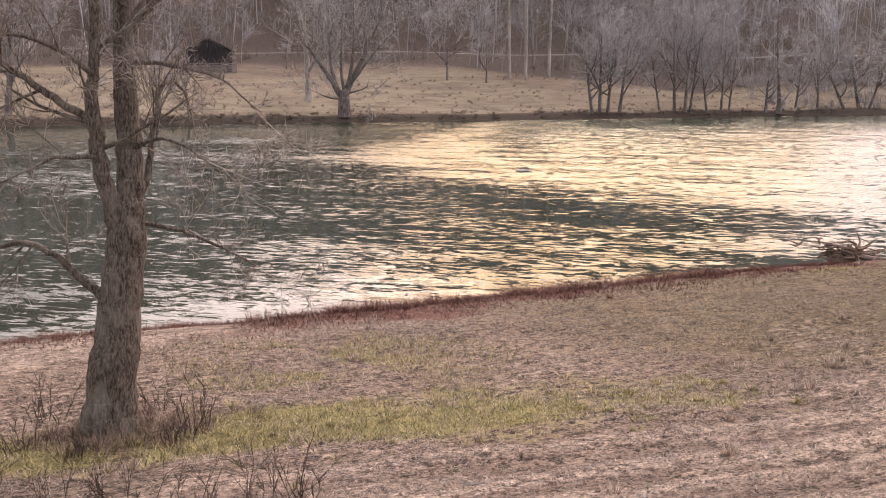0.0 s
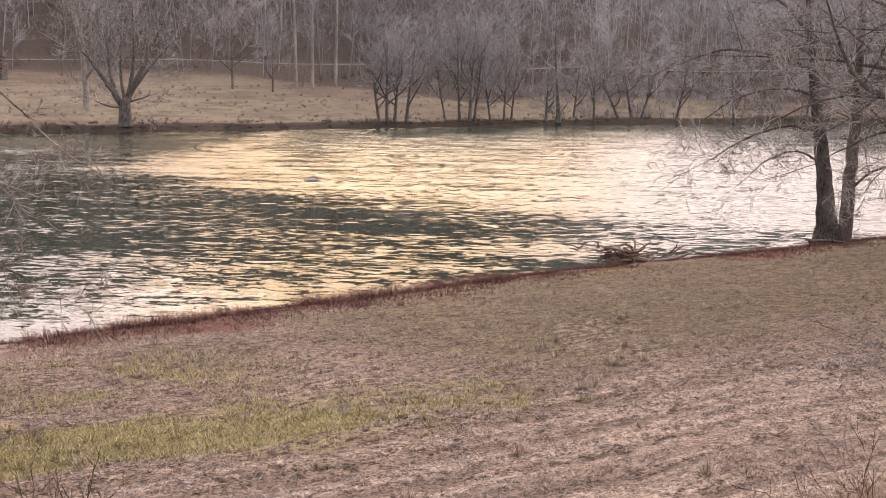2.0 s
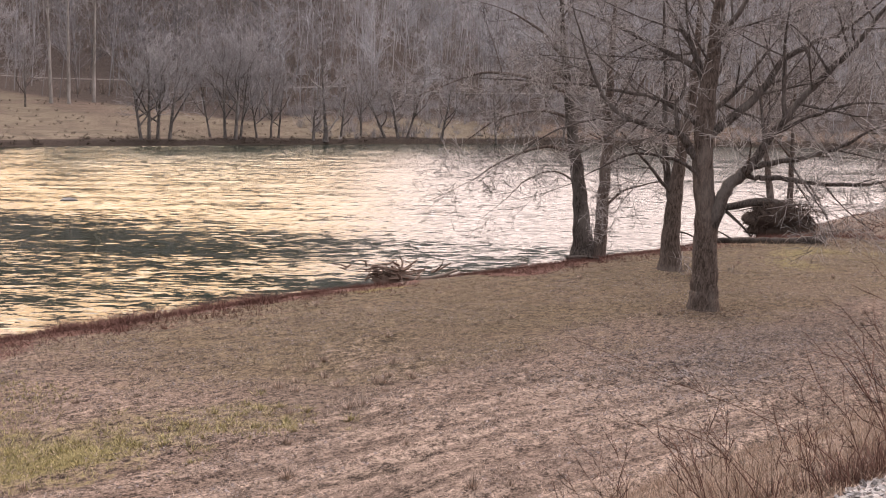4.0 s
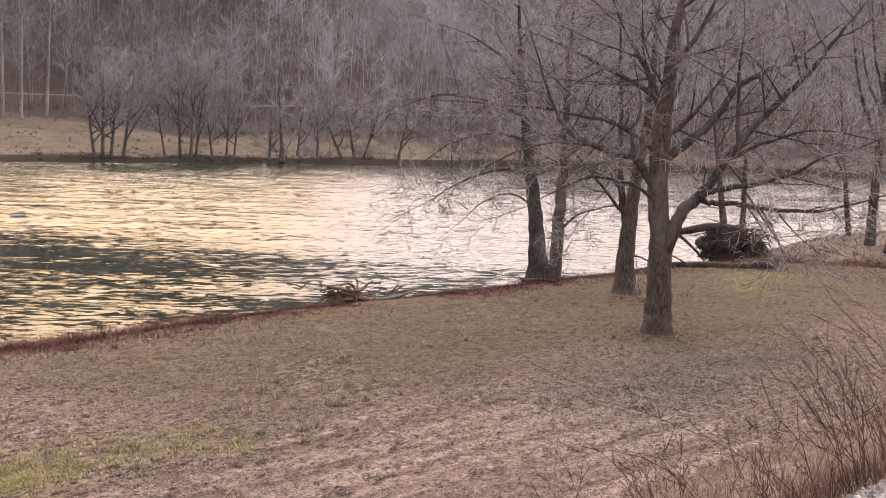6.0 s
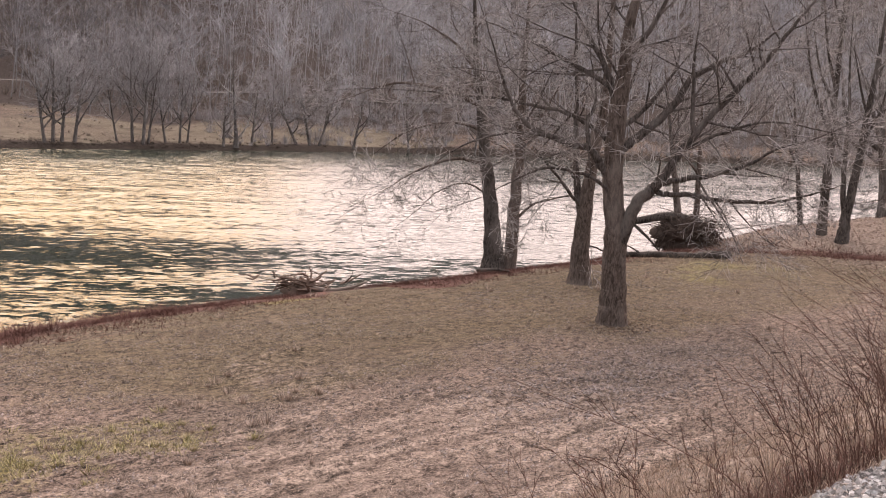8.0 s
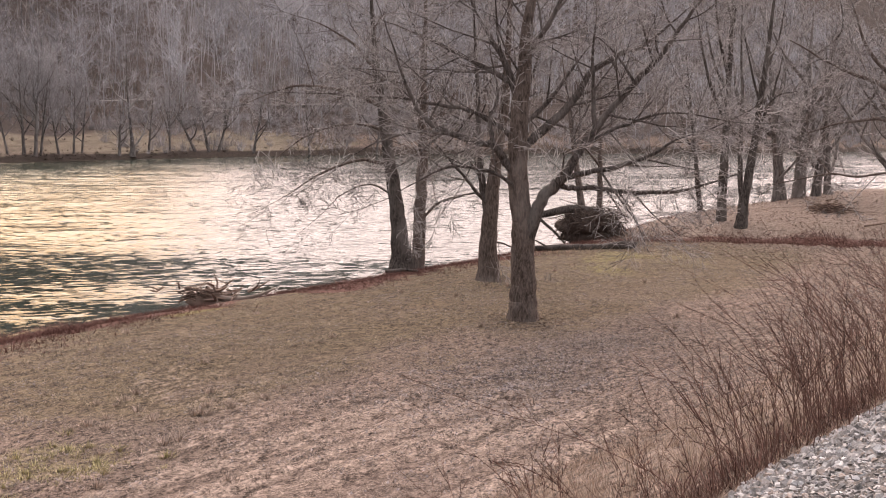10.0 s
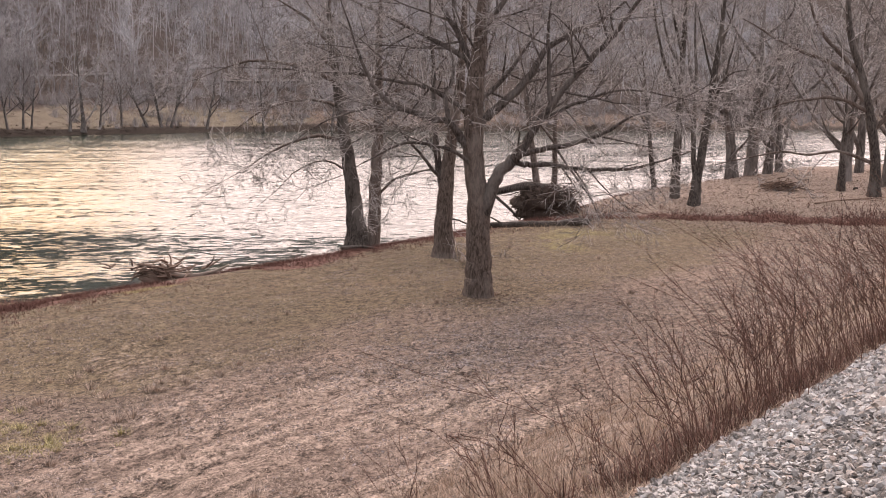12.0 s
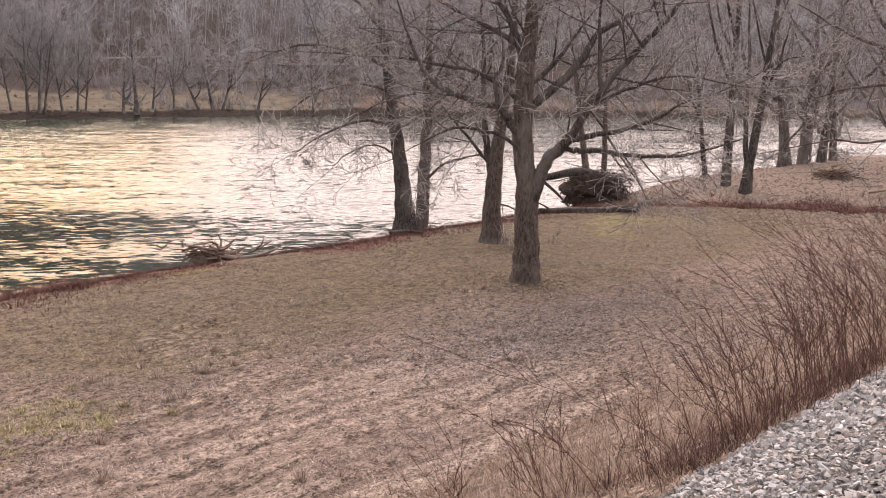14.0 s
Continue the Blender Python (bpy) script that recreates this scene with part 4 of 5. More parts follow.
bare_tree("tree", "bare tree with white forked upper boughs on the bank", (148.2, 181.3), bearing(148.2, 181.3),
          [(0, 0, 0, .5), (0, 2.5, 0, .4), (-.3, 6, 0, .28), (-.6, 10, 0, .2), (-.9, 15, 0, .14), (-.9, 20, 0, .04)],
          [[(-.6, 9.5, 0, .24), (1.2, 11.5, 0, .2), (3.2, 14.2, 0, .15), (4.2, 19, 0, .04)],
           [(-.7, 10.5, 0, .2), (-3.0, 12.2, 0, .15), (-4.4, 15, 0, .04)],
           [(0, 1.6, 0, .2), (1.8, 4, 0, .16), (3.0, 7.5, .3, .11), (4, 12, .5, .04)],
           [(0, 1.6, 0, .18), (-2.4, 3.4, 0, .13), (-4.2, 5.4, 0, .09), (-5.6, 8.4, 0, .03)]],
          35, bark=BARK_FAR, limb_bark=BARK_PALE, twig=TWIG_FAR, reach=3.2, per=.7, thin=.03, level=2, kids=(4, 6, 5))


# ---- woods of the hillside ----
def wood_tree(g, tall):
    """One far tree: a stem, rising boughs and sprays of twigs."""
    heap = Heap()
    bend = g.normal(0, 0.09, 2)
    z = np.array([0, 0.35, 0.7, 1.0]) * tall
    stem = np.stack([bend[0] * z + 0.02 * z * np.sin(z), bend[1] * z, z], -1)
    heap.add(*tube(stem, np.array([.085, .07, .045, .02]) * tall / 18, 3))
    for k in range(14):
        u = g.uniform(0.3, 0.98)
        p = np.array([np.interp(u * tall, z, stem[:, c]) for c in range(3)])
        w = g.uniform(0, 6.28)
        way = unit(np.array([math.cos(w), math.sin(w), g.uniform(0.1, 1.3)]))
        length = tall * g.uniform(0.2, 0.4) * (1.25 - 0.75 * u)
        tip = p + way * length
        heap.add(np.array([p, p + [0.09, 0.09, 0.04], tip]), np.array([[0, 1, 2]]))
        m = 12
        a = p + (tip - p) * g.uniform(0.25, 1, (m, 1))
        b = a + (way * 0.45 + np.array([0, 0, 0.2]) + g.normal(0, 0.65, (m, 3))) * length * 0.5
        c = a + np.array([0.045, 0.045, 0.0]) + g.normal(0, 0.03, (m, 3))
        heap.add(np.stack([a, c, b], 1).reshape(-1, 3), np.arange(3 * m).reshape(-1, 3))
    return heap.out()


def scatter(templates, spots, sizes, turns):
    """Copies of small meshes at many spots, as arrays."""
    vs, fs, n = [], [], 0
    pick = np.arange(len(spots)) % len(templates)
    for k, (v, f) in enumerate(templates):
        s = np.nonzero(pick == k)[0]
        if not len(s):
            continue
        c, d = np.cos(turns[s])[:, None], np.sin(turns[s])[:, None]
        size = sizes[s][:, None] if sizes.ndim == 1 else None
        w = np.stack([(v[:, 0] * c - v[:, 1] * d) * size, (v[:, 0] * d + v[:, 1] * c) * size, v[:, 2] * size], -1) + spots[s][:, None]
        fs.append((f[None] + (np.arange(len(s)) * len(v))[:, None, None] + n).reshape(-1, 3))
        vs.append(w.reshape(-1, 3))
        n += len(s) * len(v)
    return np.concatenate(vs), np.concatenate(fs)


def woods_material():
    """Bare crowns: each tree has its own tone, greyed and blued by painted haze."""
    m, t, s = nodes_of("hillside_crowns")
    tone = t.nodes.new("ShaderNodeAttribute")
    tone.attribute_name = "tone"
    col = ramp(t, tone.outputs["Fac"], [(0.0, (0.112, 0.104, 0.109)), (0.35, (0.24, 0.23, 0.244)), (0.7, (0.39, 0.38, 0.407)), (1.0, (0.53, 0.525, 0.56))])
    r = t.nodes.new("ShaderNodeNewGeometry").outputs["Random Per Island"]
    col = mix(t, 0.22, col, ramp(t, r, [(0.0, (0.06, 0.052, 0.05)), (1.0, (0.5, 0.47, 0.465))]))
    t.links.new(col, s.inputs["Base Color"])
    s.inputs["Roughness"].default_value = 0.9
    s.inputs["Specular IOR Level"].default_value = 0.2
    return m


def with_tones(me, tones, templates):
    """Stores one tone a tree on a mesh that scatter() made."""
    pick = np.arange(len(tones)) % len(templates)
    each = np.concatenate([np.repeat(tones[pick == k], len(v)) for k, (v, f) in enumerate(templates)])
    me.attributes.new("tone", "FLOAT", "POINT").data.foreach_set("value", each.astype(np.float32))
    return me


g = np.random.default_rng(99)
wx, wy = g.uniform(-40, 520, 14000), g.uniform(60, 420, 14000)
e = back_of(wx, wy - far_shore(wx)) + 10 * (bumps(wx, wy, 19, 12) - 0.5)
keep = (e > 54 - 30 * step(80, 165, wx)) & (e < 135 + 95 * step(130, 240, wx)) & ((e < 66) | (e > 80)) & (wy > 0.36 * wx - 60)
wx, wy = wx[keep][:2600], wy[keep][:2600]
spots = np.stack([wx, wy, land(wx, wy) - 0.2], -1)
kinds = [wood_tree(g, 18) for k in range(12)]
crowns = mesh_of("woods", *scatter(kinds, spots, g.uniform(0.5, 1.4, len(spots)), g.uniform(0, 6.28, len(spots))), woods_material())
# paler towards the bend: its brighter, hazier light is put into the tones
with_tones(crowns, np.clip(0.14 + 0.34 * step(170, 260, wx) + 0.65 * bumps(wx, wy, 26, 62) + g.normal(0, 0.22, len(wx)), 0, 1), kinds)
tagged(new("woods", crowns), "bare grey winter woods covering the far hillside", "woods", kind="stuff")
# scattered white sycamores among them
wx, wy = g.uniform(20, 330, 400), g.uniform(200, 330, 400)
e = back_of(wx, wy - far_shore(wx))
keep = (e > 60) & (e < 170)
spots = np.stack([wx[keep], wy[keep], land(wx[keep], wy[keep]) - 0.2], -1)[:70]
tagged(new("pale_woods", mesh_of("pale_woods", *scatter([wood_tree(g, 20) for k in range(4)], spots, g.uniform(0.8, 1.3, len(spots)), g.uniform(0, 6.28, len(spots))), BARK_PALE)),
       "pale sycamore stems scattered through the hillside woods", "woods", kind="stuff")


ROOT_BROWN = simple("dull_brown_brush", (0.035, 0.027, 0.023), (0.19, 0.15, 0.125), 0.3, island=0.6, bump=0)


def brush_clump(g, count, tall, wide, r=0.02):
    """A bush of bare rods."""
    w, u = g.uniform(0, 6.28, count), g.uniform(0.1, 1, count)
    base = np.stack([np.cos(w) * 0.25 * wide * u, np.sin(w) * 0.25 * wide * u, 0 * u], -1)
    tip = base + np.stack([np.cos(w) * wide * 0.5 * u, np.sin(w) * wide * 0.5 * u, tall * g.uniform(0.5, 1.1, count)], -1)
    side = np.stack([-np.sin(w), np.cos(w), 0 * w], -1) * r
    v = np.stack([base - side, base + side, tip], 1).reshape(-1, 3)
    return v, np.arange(3 * count).reshape(-1, 3)


def thicket(name, label, xs, ys, sizes, material, tall, wide, count, r, seed, category="brush"):
    g = np.random.default_rng(seed)
    spots = np.stack([xs, ys, land(xs, ys) - 0.05], -1)
    v, f = scatter([brush_clump(g, count, tall, wide, r) for k in range(6)], spots, sizes, g.uniform(0, 6.28, len(xs)))
    return tagged(new(name, mesh_of(name, v, f, material)), label, category, kind="stuff")


g = np.random.default_rng(5)
xs = g.uniform(-40, 330, 1500)
xs = xs[bumps(xs, xs, 6, 61) > 0.35][:1000]
thicket("bank_brush", "dark tangled brush along the far waterline", xs, far_shore(xs) + 0.2 + 3.2 * g.random(len(xs)) ** 1.6, g.uniform(0.2, 0.9, len(xs)), ROOT_BROWN, 0.8, 2.6, 26, .035, 6)
xs = g.uniform(-40, 190, 1000)
thicket("pasture_weeds", "dry weed clumps dotting the far pasture", xs, far_shore(xs) + 3 + 40 * g.random(1000) ** 1.5, g.uniform(0.25, 0.85, 1000), DRIFT, 0.8, 1.7, 22, .04, 7, "weeds")
xs = g.uniform(-30, 190, 1300)
ys = far_shore(xs) + pasture_depth(xs) * g.uniform(50, 125, 1300)
keep = (bumps(xs, ys, 12, 63) > 0.35) & (abs(ys - far_shore(xs) - 74 * pasture_depth(xs)) > 5) & (abs(xs - 47) + abs(ys - 233) > 16)
thicket("understory", "brown brush and saplings under the hillside woods", xs[keep], ys[keep], g.uniform(0.3, 1.2, keep.sum()), DRIFT, 3.2, 3.4, 30, .035, 19)
xs = g.uniform(150, 420, 700)
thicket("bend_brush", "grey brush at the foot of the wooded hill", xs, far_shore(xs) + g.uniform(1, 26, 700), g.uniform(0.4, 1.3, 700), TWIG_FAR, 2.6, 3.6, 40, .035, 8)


# ---- barn across the river ----
def box(x0, x1, y0, y1, z0, z1):
    v = np.array([(x, y, z) for z in (z0, z1) for x, y in ((x0, y0), (x1, y0), (x1, y1), (x0, y1))], float)
    f = np.array([(0, 2, 1), (0, 3, 2), (4, 5, 6), (4, 6, 7), (0, 1, 5), (0, 5, 4), (1, 2, 6), (1, 6, 5), (2, 3, 7), (2, 7, 6), (3, 0, 4), (3, 4, 7)])
    return v, f


BARN_WOOD = simple("weathered_barn_boards", (0.012, 0.011, 0.014), (0.055, 0.048, 0.052), 2.2, stretch=(4, 4, 0.3), bump=0.5, depth=0.03)
BARN_PALE = simple("grey_fence_boards", (0.10, 0.09, 0.088), (0.26, 0.235, 0.225), 2.5, stretch=(0.4, 4, 3), bump=0.3)
TIN = simple("dull_tin_roof", (0.10, 0.095, 0.10), (0.27, 0.25, 0.25), 0.8, rough=0.5, metal=0.4)
barn = thing("barn", "dark weathered wooden barn with a tin roof beside the pasture", "barn", at=pose(47.2, 231.5, on_land(47, 229, 0.1), 0, 0, -11))
HALF, DEEP, EAVE, RIDGE = 4.7, 7.0, 4.7, 7.2
for k in range(16):          # boards of the gable end
    x0 = -HALF + k * 2 * HALF / 16
    xm = x0 + HALF / 16
    top = EAVE + (RIDGE - EAVE) * (1 - abs(xm) / HALF) - 0.25
    low = 1.9 if -3.2 < xm < 3.4 else 0.0
    part("board", *box(x0 + .02, x0 + 2 * HALF / 16 - .02, -.06, .03, low, top), BARN_WOOD, barn)
for sx in (-1, 1):
    part("side_wall", *box(sx * HALF - .08, sx * HALF + .08, 0.03, DEEP, 0, EAVE), BARN_WOOD, barn)
    a, b = np.array([0, RIDGE]), np.array([sx * (HALF + .7), EAVE - 0.35])
    v = np.array([(p[0], y, p[1] + t) for t in (0.03, 0.16) for y in (-.6, DEEP + .5) for p in (a, b)])
    f = np.array([(0, 1, 3), (0, 3, 2), (4, 7, 5), (4, 6, 7), (0, 5, 1), (0, 4, 5), (2, 3, 7), (2, 7, 6), (1, 5, 7), (1, 7, 3), (0, 2, 6), (0, 6, 4)])
    part("roof_slope", v, f, TIN, barn, "dull grey tin roof slope")
part("back_wall", *box(-HALF, HALF, DEEP - .1, DEEP + .05, 0, EAVE + .6), BARN_WOOD, barn)
fence = thing("board_fence", "weathered grey board fence before the dark barn", "fence", at=pose(47.2, 231.5, on_land(47, 229, 0.1), 0, 0, -11))
for k in range(5):
    part("rail_board", *box(-3.4, 5.6, -.5, -.42, .25 + .42 * k, .5 + .42 * k), BARN_PALE, fence)
for k in range(5):
    part("post", *box(-3.5 + 2.25 * k, -3.3 + 2.25 * k, -.42, -.25, 0, 2.3), BARN_PALE, fence)
for k in range(2):
    part("doorway_beam", *box(-3.2, 3.4, -.02 + 3 * k, .12 + 3 * k, 1.75, 1.95), BARN_WOOD, barn)

# the bench of a road along the hill's foot
road = Heap()
rx = np.linspace(-60, 260, 160)
ry = far_shore(rx) + 74 * pasture_depth(rx)
rz = np.maximum(land(rx, ry - 2), land(rx, ry + 1)) + 0.04
ring = np.stack([np.stack([rx, ry - 2.3, rz - .16], -1), np.stack([rx, ry - 2, rz], -1), np.stack([rx, ry + 1.6, rz + .04], -1), np.stack([rx, ry + 1.8, rz - .8], -1)], 1)
i = np.arange(159)[:, None] * 4 + np.arange(3)[None]
f = np.stack([i, i + 4, i + 5, i + 1], -1).reshape(-1, 4)
ROADBED = simple("pale_gravel_road", (0.19, 0.17, 0.158), (0.33, 0.30, 0.28), 0.15)
tagged(new("road", mesh_of("road", ring.reshape(-1, 3), f, ROADBED)), "pale gravel lane along the foot of the wooded hill", "road", kind="structure")


# ---- drift and dead wood ----
def rods(g, count, centre, spread, length, r, up=0.1, sides=4):
    """A tangle of sticks."""
    heap = Heap()
    for k in range(count):
        p = np.array(centre) + g.normal(0, 1, 3) * spread
        w = g.uniform(0, 6.28)
        way = unit(np.array([math.cos(w), math.sin(w), g.normal(up, 0.25)]))
        n = length * g.uniform(0.5, 1.2)
        q = p + way * n * 0.5 + g.normal(0, 0.08, 3) * n
        heap.add(*tube([p, q, p + way * n + g.normal(0, 0.12, 3) * n], np.array([1, .8, .35]) * r * g.uniform(0.5, 1.4), sides))
    return heap.out()


def lump(g, rx, ry, rz, rough, rings=10, sides=14):
    """A rough rounded mass."""
    a, b = np.meshgrid(np.linspace(0.06, np.pi - 0.06, rings), np.arange(sides) * 2 * np.pi / sides, indexing="ij")
    k = 1 + rough * (bumps(a * 3 + b, b * 2, 0.6, int(g.integers(1, 90))) - 0.5) * 2
    v = np.stack([rx * np.sin(a) * np.cos(b) * k, ry * np.sin(a) * np.sin(b) * k, rz * np.cos(a) * k], -1).reshape(-1, 3)
    i, j = np.meshgrid(np.arange(rings - 1), np.arange(sides), indexing="ij")
    q = np.stack([i * sides + j, (i + 1) * sides + j, (i + 1) * sides + (j + 1) % sides, i * sides + (j + 1) % sides], -1).reshape(-1, 4)
    return v, np.concatenate([q[:, [0, 1, 2]], q[:, [0, 2, 3]]])


g = np.random.default_rng(17)
uproot = thing("uprooted_tree", "uprooted tree with a dark muddy root plate at the waterline", "fallen tree", at=pose(73.6, 40.0, 0.8, 0, 0, -bearing(73, 39.5)) @ Matrix.Scale(1.3, 4))
v, f = lump(g, 1.45, .85, .85, 0.55, 18, 26)
part("root_plate", v + [0, 0, .55], f, ROOT, uproot, "dark muddy root plate", True)
heap = Heap()
for k in range(230):
    w, u = g.uniform(-.9, 4.0), g.uniform(0.2, 1)
    p = np.array([.2 + 1.6 * u * math.cos(w), -0.3 + g.normal(0, .5), .7 + .95 * u * math.sin(w)])
    way = unit(np.array([math.cos(w) * 1.2 + .5, g.normal(0, .7), math.sin(w) * 0.6 + g.uniform(-.5, .4)]))
    n = g.uniform(0.3, 1.05)
    heap.add(*tube([p, p + way * n * .5 + g.normal(0, .1, 3), p + way * n + np.array([.1, 0, -.7 * n])], np.array([.05, .03, .01]) * g.uniform(.4, 1.3), 4))
part("root", *heap.out(), ROOT, uproot, "tangled bare roots")
part("tangle", *rods(g, 150, (.5, -.2, 1.4), np.array([.85, .5, .2]), 1.3, .024, -.15), ROOT, uproot, "matted roots and flood sticks")
line = curve_through([(.6, .3, 1.5), (-.9, .1, 1.65), (-2.3, 0, 1.35), (-2.9, -.1, 1.25)], 5)
part("trunk", *tube(line, np.linspace(.27, .17, len(line)), 9, True), BARK_DARK, uproot, smooth=True)
for pts, r in (([(-2.6, 0, 1.3), (-2.9, -.2, .6), (-3.2, -.4, -.5)], .11), ([(-2.8, 0, 1.2), (-1.8, -.3, .4), (-1.2, -.5, -.2)], .1), ([(-2.9, 0, 1.3), (-3.4, .1, 1.5)], .16)):
    line = curve_through(pts, 4)
    part("branch", *tube(line, np.linspace(r, r * .5, len(line)), 7, True), BARN_PALE if r == .11 else BARK_DARK, uproot, smooth=True)

log = thing("log", "long fallen log lying on the grass", "log", at=pose(63.6, 34.6, on_land(63.6, 34.6) + 0.12, 0, 0, -35))
line = curve_through([(-3.6, .3, .0), (-1.5, -.1, .1), (0.6, .15, .02), (2.4, -.1, .16), (3.4, .2, .12)], 5)
v, f = tube(line, np.linspace(.15, .25, len(line)) * (1 + g.normal(0, .12, len(line))), 12, True)
v = v + g.normal(0, .018, v.shape)
part("bole", v, f, BARK_DARK, log, smooth=True)
part("stub", *tube([(2.6, 0, .2), (2.7, -.1, .5)], [.06, .03], 6, True), BARK_DARK, log)
part("branch", *tube(curve_through([(-2.6, .1, .1), (-3.4, -.2, .5), (-4.4, -.3, .9)], 4), np.linspace(.07, .02, 9), 5), BARK_DARK, log)

DRIFT_BROWN = simple("brown_flood_wood", (0.045, 0.030, 0.024), (0.29, 0.205, 0.165), 7, island=0.7, bump=0.3)
snag = thing("driftwood_pile", "heap of brown driftwood and flood debris at the water's edge", "driftwood", at=pose(38.4, 41.5, 0.22, 0, 0, -43) @ Matrix.Scale(1.25, 4))
v, f = lump(g, .75, .5, .35, .4)
part("core", v + [0, 0, .1], f, DRIFT_BROWN, snag, smooth=True)
part("drift_tangle", *rods(g, 70, (0, 0, .42), np.array([.6, .34, .18]), .85, .045), DRIFT_BROWN, snag, "tangled drift sticks")
part("trunk", *tube(curve_through([(-.2, 0, .5), (.9, -.2, .25), (1.9, 0, .35), (2.6, .2, .6)], 4), np.linspace(.14, .04, 13), 7, True), DRIFT, snag, smooth=True)

pile = thing("brush_pile", "heap of cut brown brush on the leaf litter", "brush pile", at=pose(93.6, 28.8, on_land(93.6, 28.8), 0, 0, -73))
part("brushwood", *rods(g, 220, (0, 0, .35), np.array([.8, .5, .22]), 1.0, .035, 0.0), DRIFT_BROWN, pile)
part("stick", *tube(curve_through([(.4, 0, .3), (1.8, -.2, .25), (2.6, -.2, .1)], 4), np.linspace(.08, .03, 9), 6, True), DRIFT, pile)

for n, (x, y, turn, size) in enumerate([(49.2, 38.0, -40, .9), (81.5, 35.0, 30, .7), (99, 24.2, 0, .5)]):
    bit = thing("log", "short weathered log lying on the bank", "log", "short logs", pose(x, y, on_land(x, y) + .12, 0, 0, turn))
    part("bole", *tube(curve_through([(-size, 0, 0), (0, .08, .06), (size, -.03, .0)], 4), np.linspace(.10, .07, 9), 8, True), BARK_DARK, bit, smooth=True)
pole = thing("log", "long thin pole lying across the leaf litter", "log", at=pose(86, 21.5, on_land(86, 21.5) + .05, 0, 0, -20))
part("bole", *tube(curve_through([(-4, 0, 0), (-1, .2, .1), (2, 0, .12), (5, .3, .1)], 4), np.linspace(.07, .04, 13), 7, True), DRIFT_BROWN, pole, smooth=True)
rock = thing("rock", "low pale rock breaking the river's surface", "rock", at=pose(46.5, 91, 0))
part("stone", *(lambda m: (m[0] + [0, 0, .05], m[1]))(lump(g, .7, .5, .2, .3)), STONE, rock, smooth=True)


# ---- grass, weeds and leaves ----
def blades(xs, ys, tall, wide, lean, g, lift=0.0):
    """Single tapering blades standing on the ground."""
    n = len(xs)
    base = np.stack([xs, ys, land(xs, ys) - 0.01 + lift], -1)
    w = g.uniform(0, 6.28, n)
    side = np.stack([np.cos(w), np.sin(w), 0 * w], -1) * (wide * g.uniform(0.6, 1.4, n))[:, None] * 0.5
    h = tall * g.uniform(0.4, 1.3, n)
    a = g.uniform(0, 6.28, n)
    out = h * lean * g.uniform(0.3, 1.4, n)
    tip = base + np.stack([np.cos(a) * out, np.sin(a) * out, h], -1)
    return np.stack([base - side, base + side, tip], 1).reshape(-1, 3), np.arange(3 * n).reshape(-1, 3)


def spread(g, n, x0, x1, y0, y1, near=0.0):
    """Places over a stretch of field, denser towards the embankment where near is above 0."""
    u = g.random(n)
    xs = x0 + (x1 - x0) * (u ** (1 + near))
    return xs, g.uniform(y0, y1, n)


def meadow(name, label, material, xs, ys, tall, wide, lean, g, category="grass", lift=0.0):
    return tagged(new(name, mesh_of(name, *blades(xs, ys, tall, wide, lean, g, lift), material)), label, category, kind="stuff")


TALL_AT = (14.5, 8.6)      # where the tall stalks stand thickest
g = np.random.default_rng(23)
xs, ys = spread(g, 420000, -8, 75, 13.0, 40.5, 0.35)
clump = bumps(xs, ys, 0.28, 31) * 0.5 + bumps(xs, ys, 0.7, 30) * 0.25 + bumps(xs, ys, 2.2, 32) * 0.25 + 0.26 * (windrow(xs, ys) - 0.5)
keep = (near_shore(xs) - ys > 3.2 + 3.6 * bumps(xs, ys, 2.2, 42)) & (clump + g.random(len(xs)) * 0.12 > 0.56)
xs, ys = xs[keep], ys[keep]
far = step(21, 27, ys + 5 * (bumps(xs, ys, 4, 11) - 0.5)) * step(8, 20, xs) > g.random(len(xs))
meadow("dry_grass", "short dry mown grass over the riverside field", STRAW, xs[~far], ys[~far], .075, .018, 1.9, g)
meadow("olive_grass", "short olive-brown winter grass on the middle of the field", STRAW_OLIVE, xs[far], ys[far], .075, .02, 1.9, g)
xs, ys = spread(g, 90000, -8, 70, 13.0, 40.0, 0.35)
keep = (near_shore(xs) - ys > 1.5) & (bumps(xs, ys, 0.35, 38) * 0.55 + bumps(xs, ys, 1.6, 39) * 0.45 + 0.15 * g.random(len(xs)) - 0.3 * (windrow(xs, ys) - 0.5) > 0.62)
meadow("dead_thatch", "dark dead thatch showing between the mown grass", DRIFT, xs[keep], ys[keep], .06, .022, 1.8, g)
xs, ys = spread(g, 30000, 66, 128, 10, 42, 0.2)
keep = near_shore(xs) - ys > 1
meadow("leaf_litter", "fallen brown leaves strewn on the river flat", LEAF, xs[keep], ys[keep], .07, .13, 1.6, g, "leaves")
xs, ys = g.uniform(-14, 19.5, 110000), g.uniform(18, 36, 110000)
wob = bumps(xs, ys, 4, 11) - 0.5
lush = np.exp(-((ys - 24.2 + 0.09 * xs + 2.4 * wob) / 1.25) ** 2) * step(19.5, 17, xs) + 0.7 * np.exp(-((ys - 28 + 3 * wob) / 4.5) ** 2 - ((xs - 9) / 5) ** 2)
keep = lush * (0.7 * bumps(xs, ys, 0.4, 33) + 1.3 * step(0.3, 0.65, bumps(xs, ys, 1.7, 18))) > g.uniform(0.25, 0.75, len(xs))
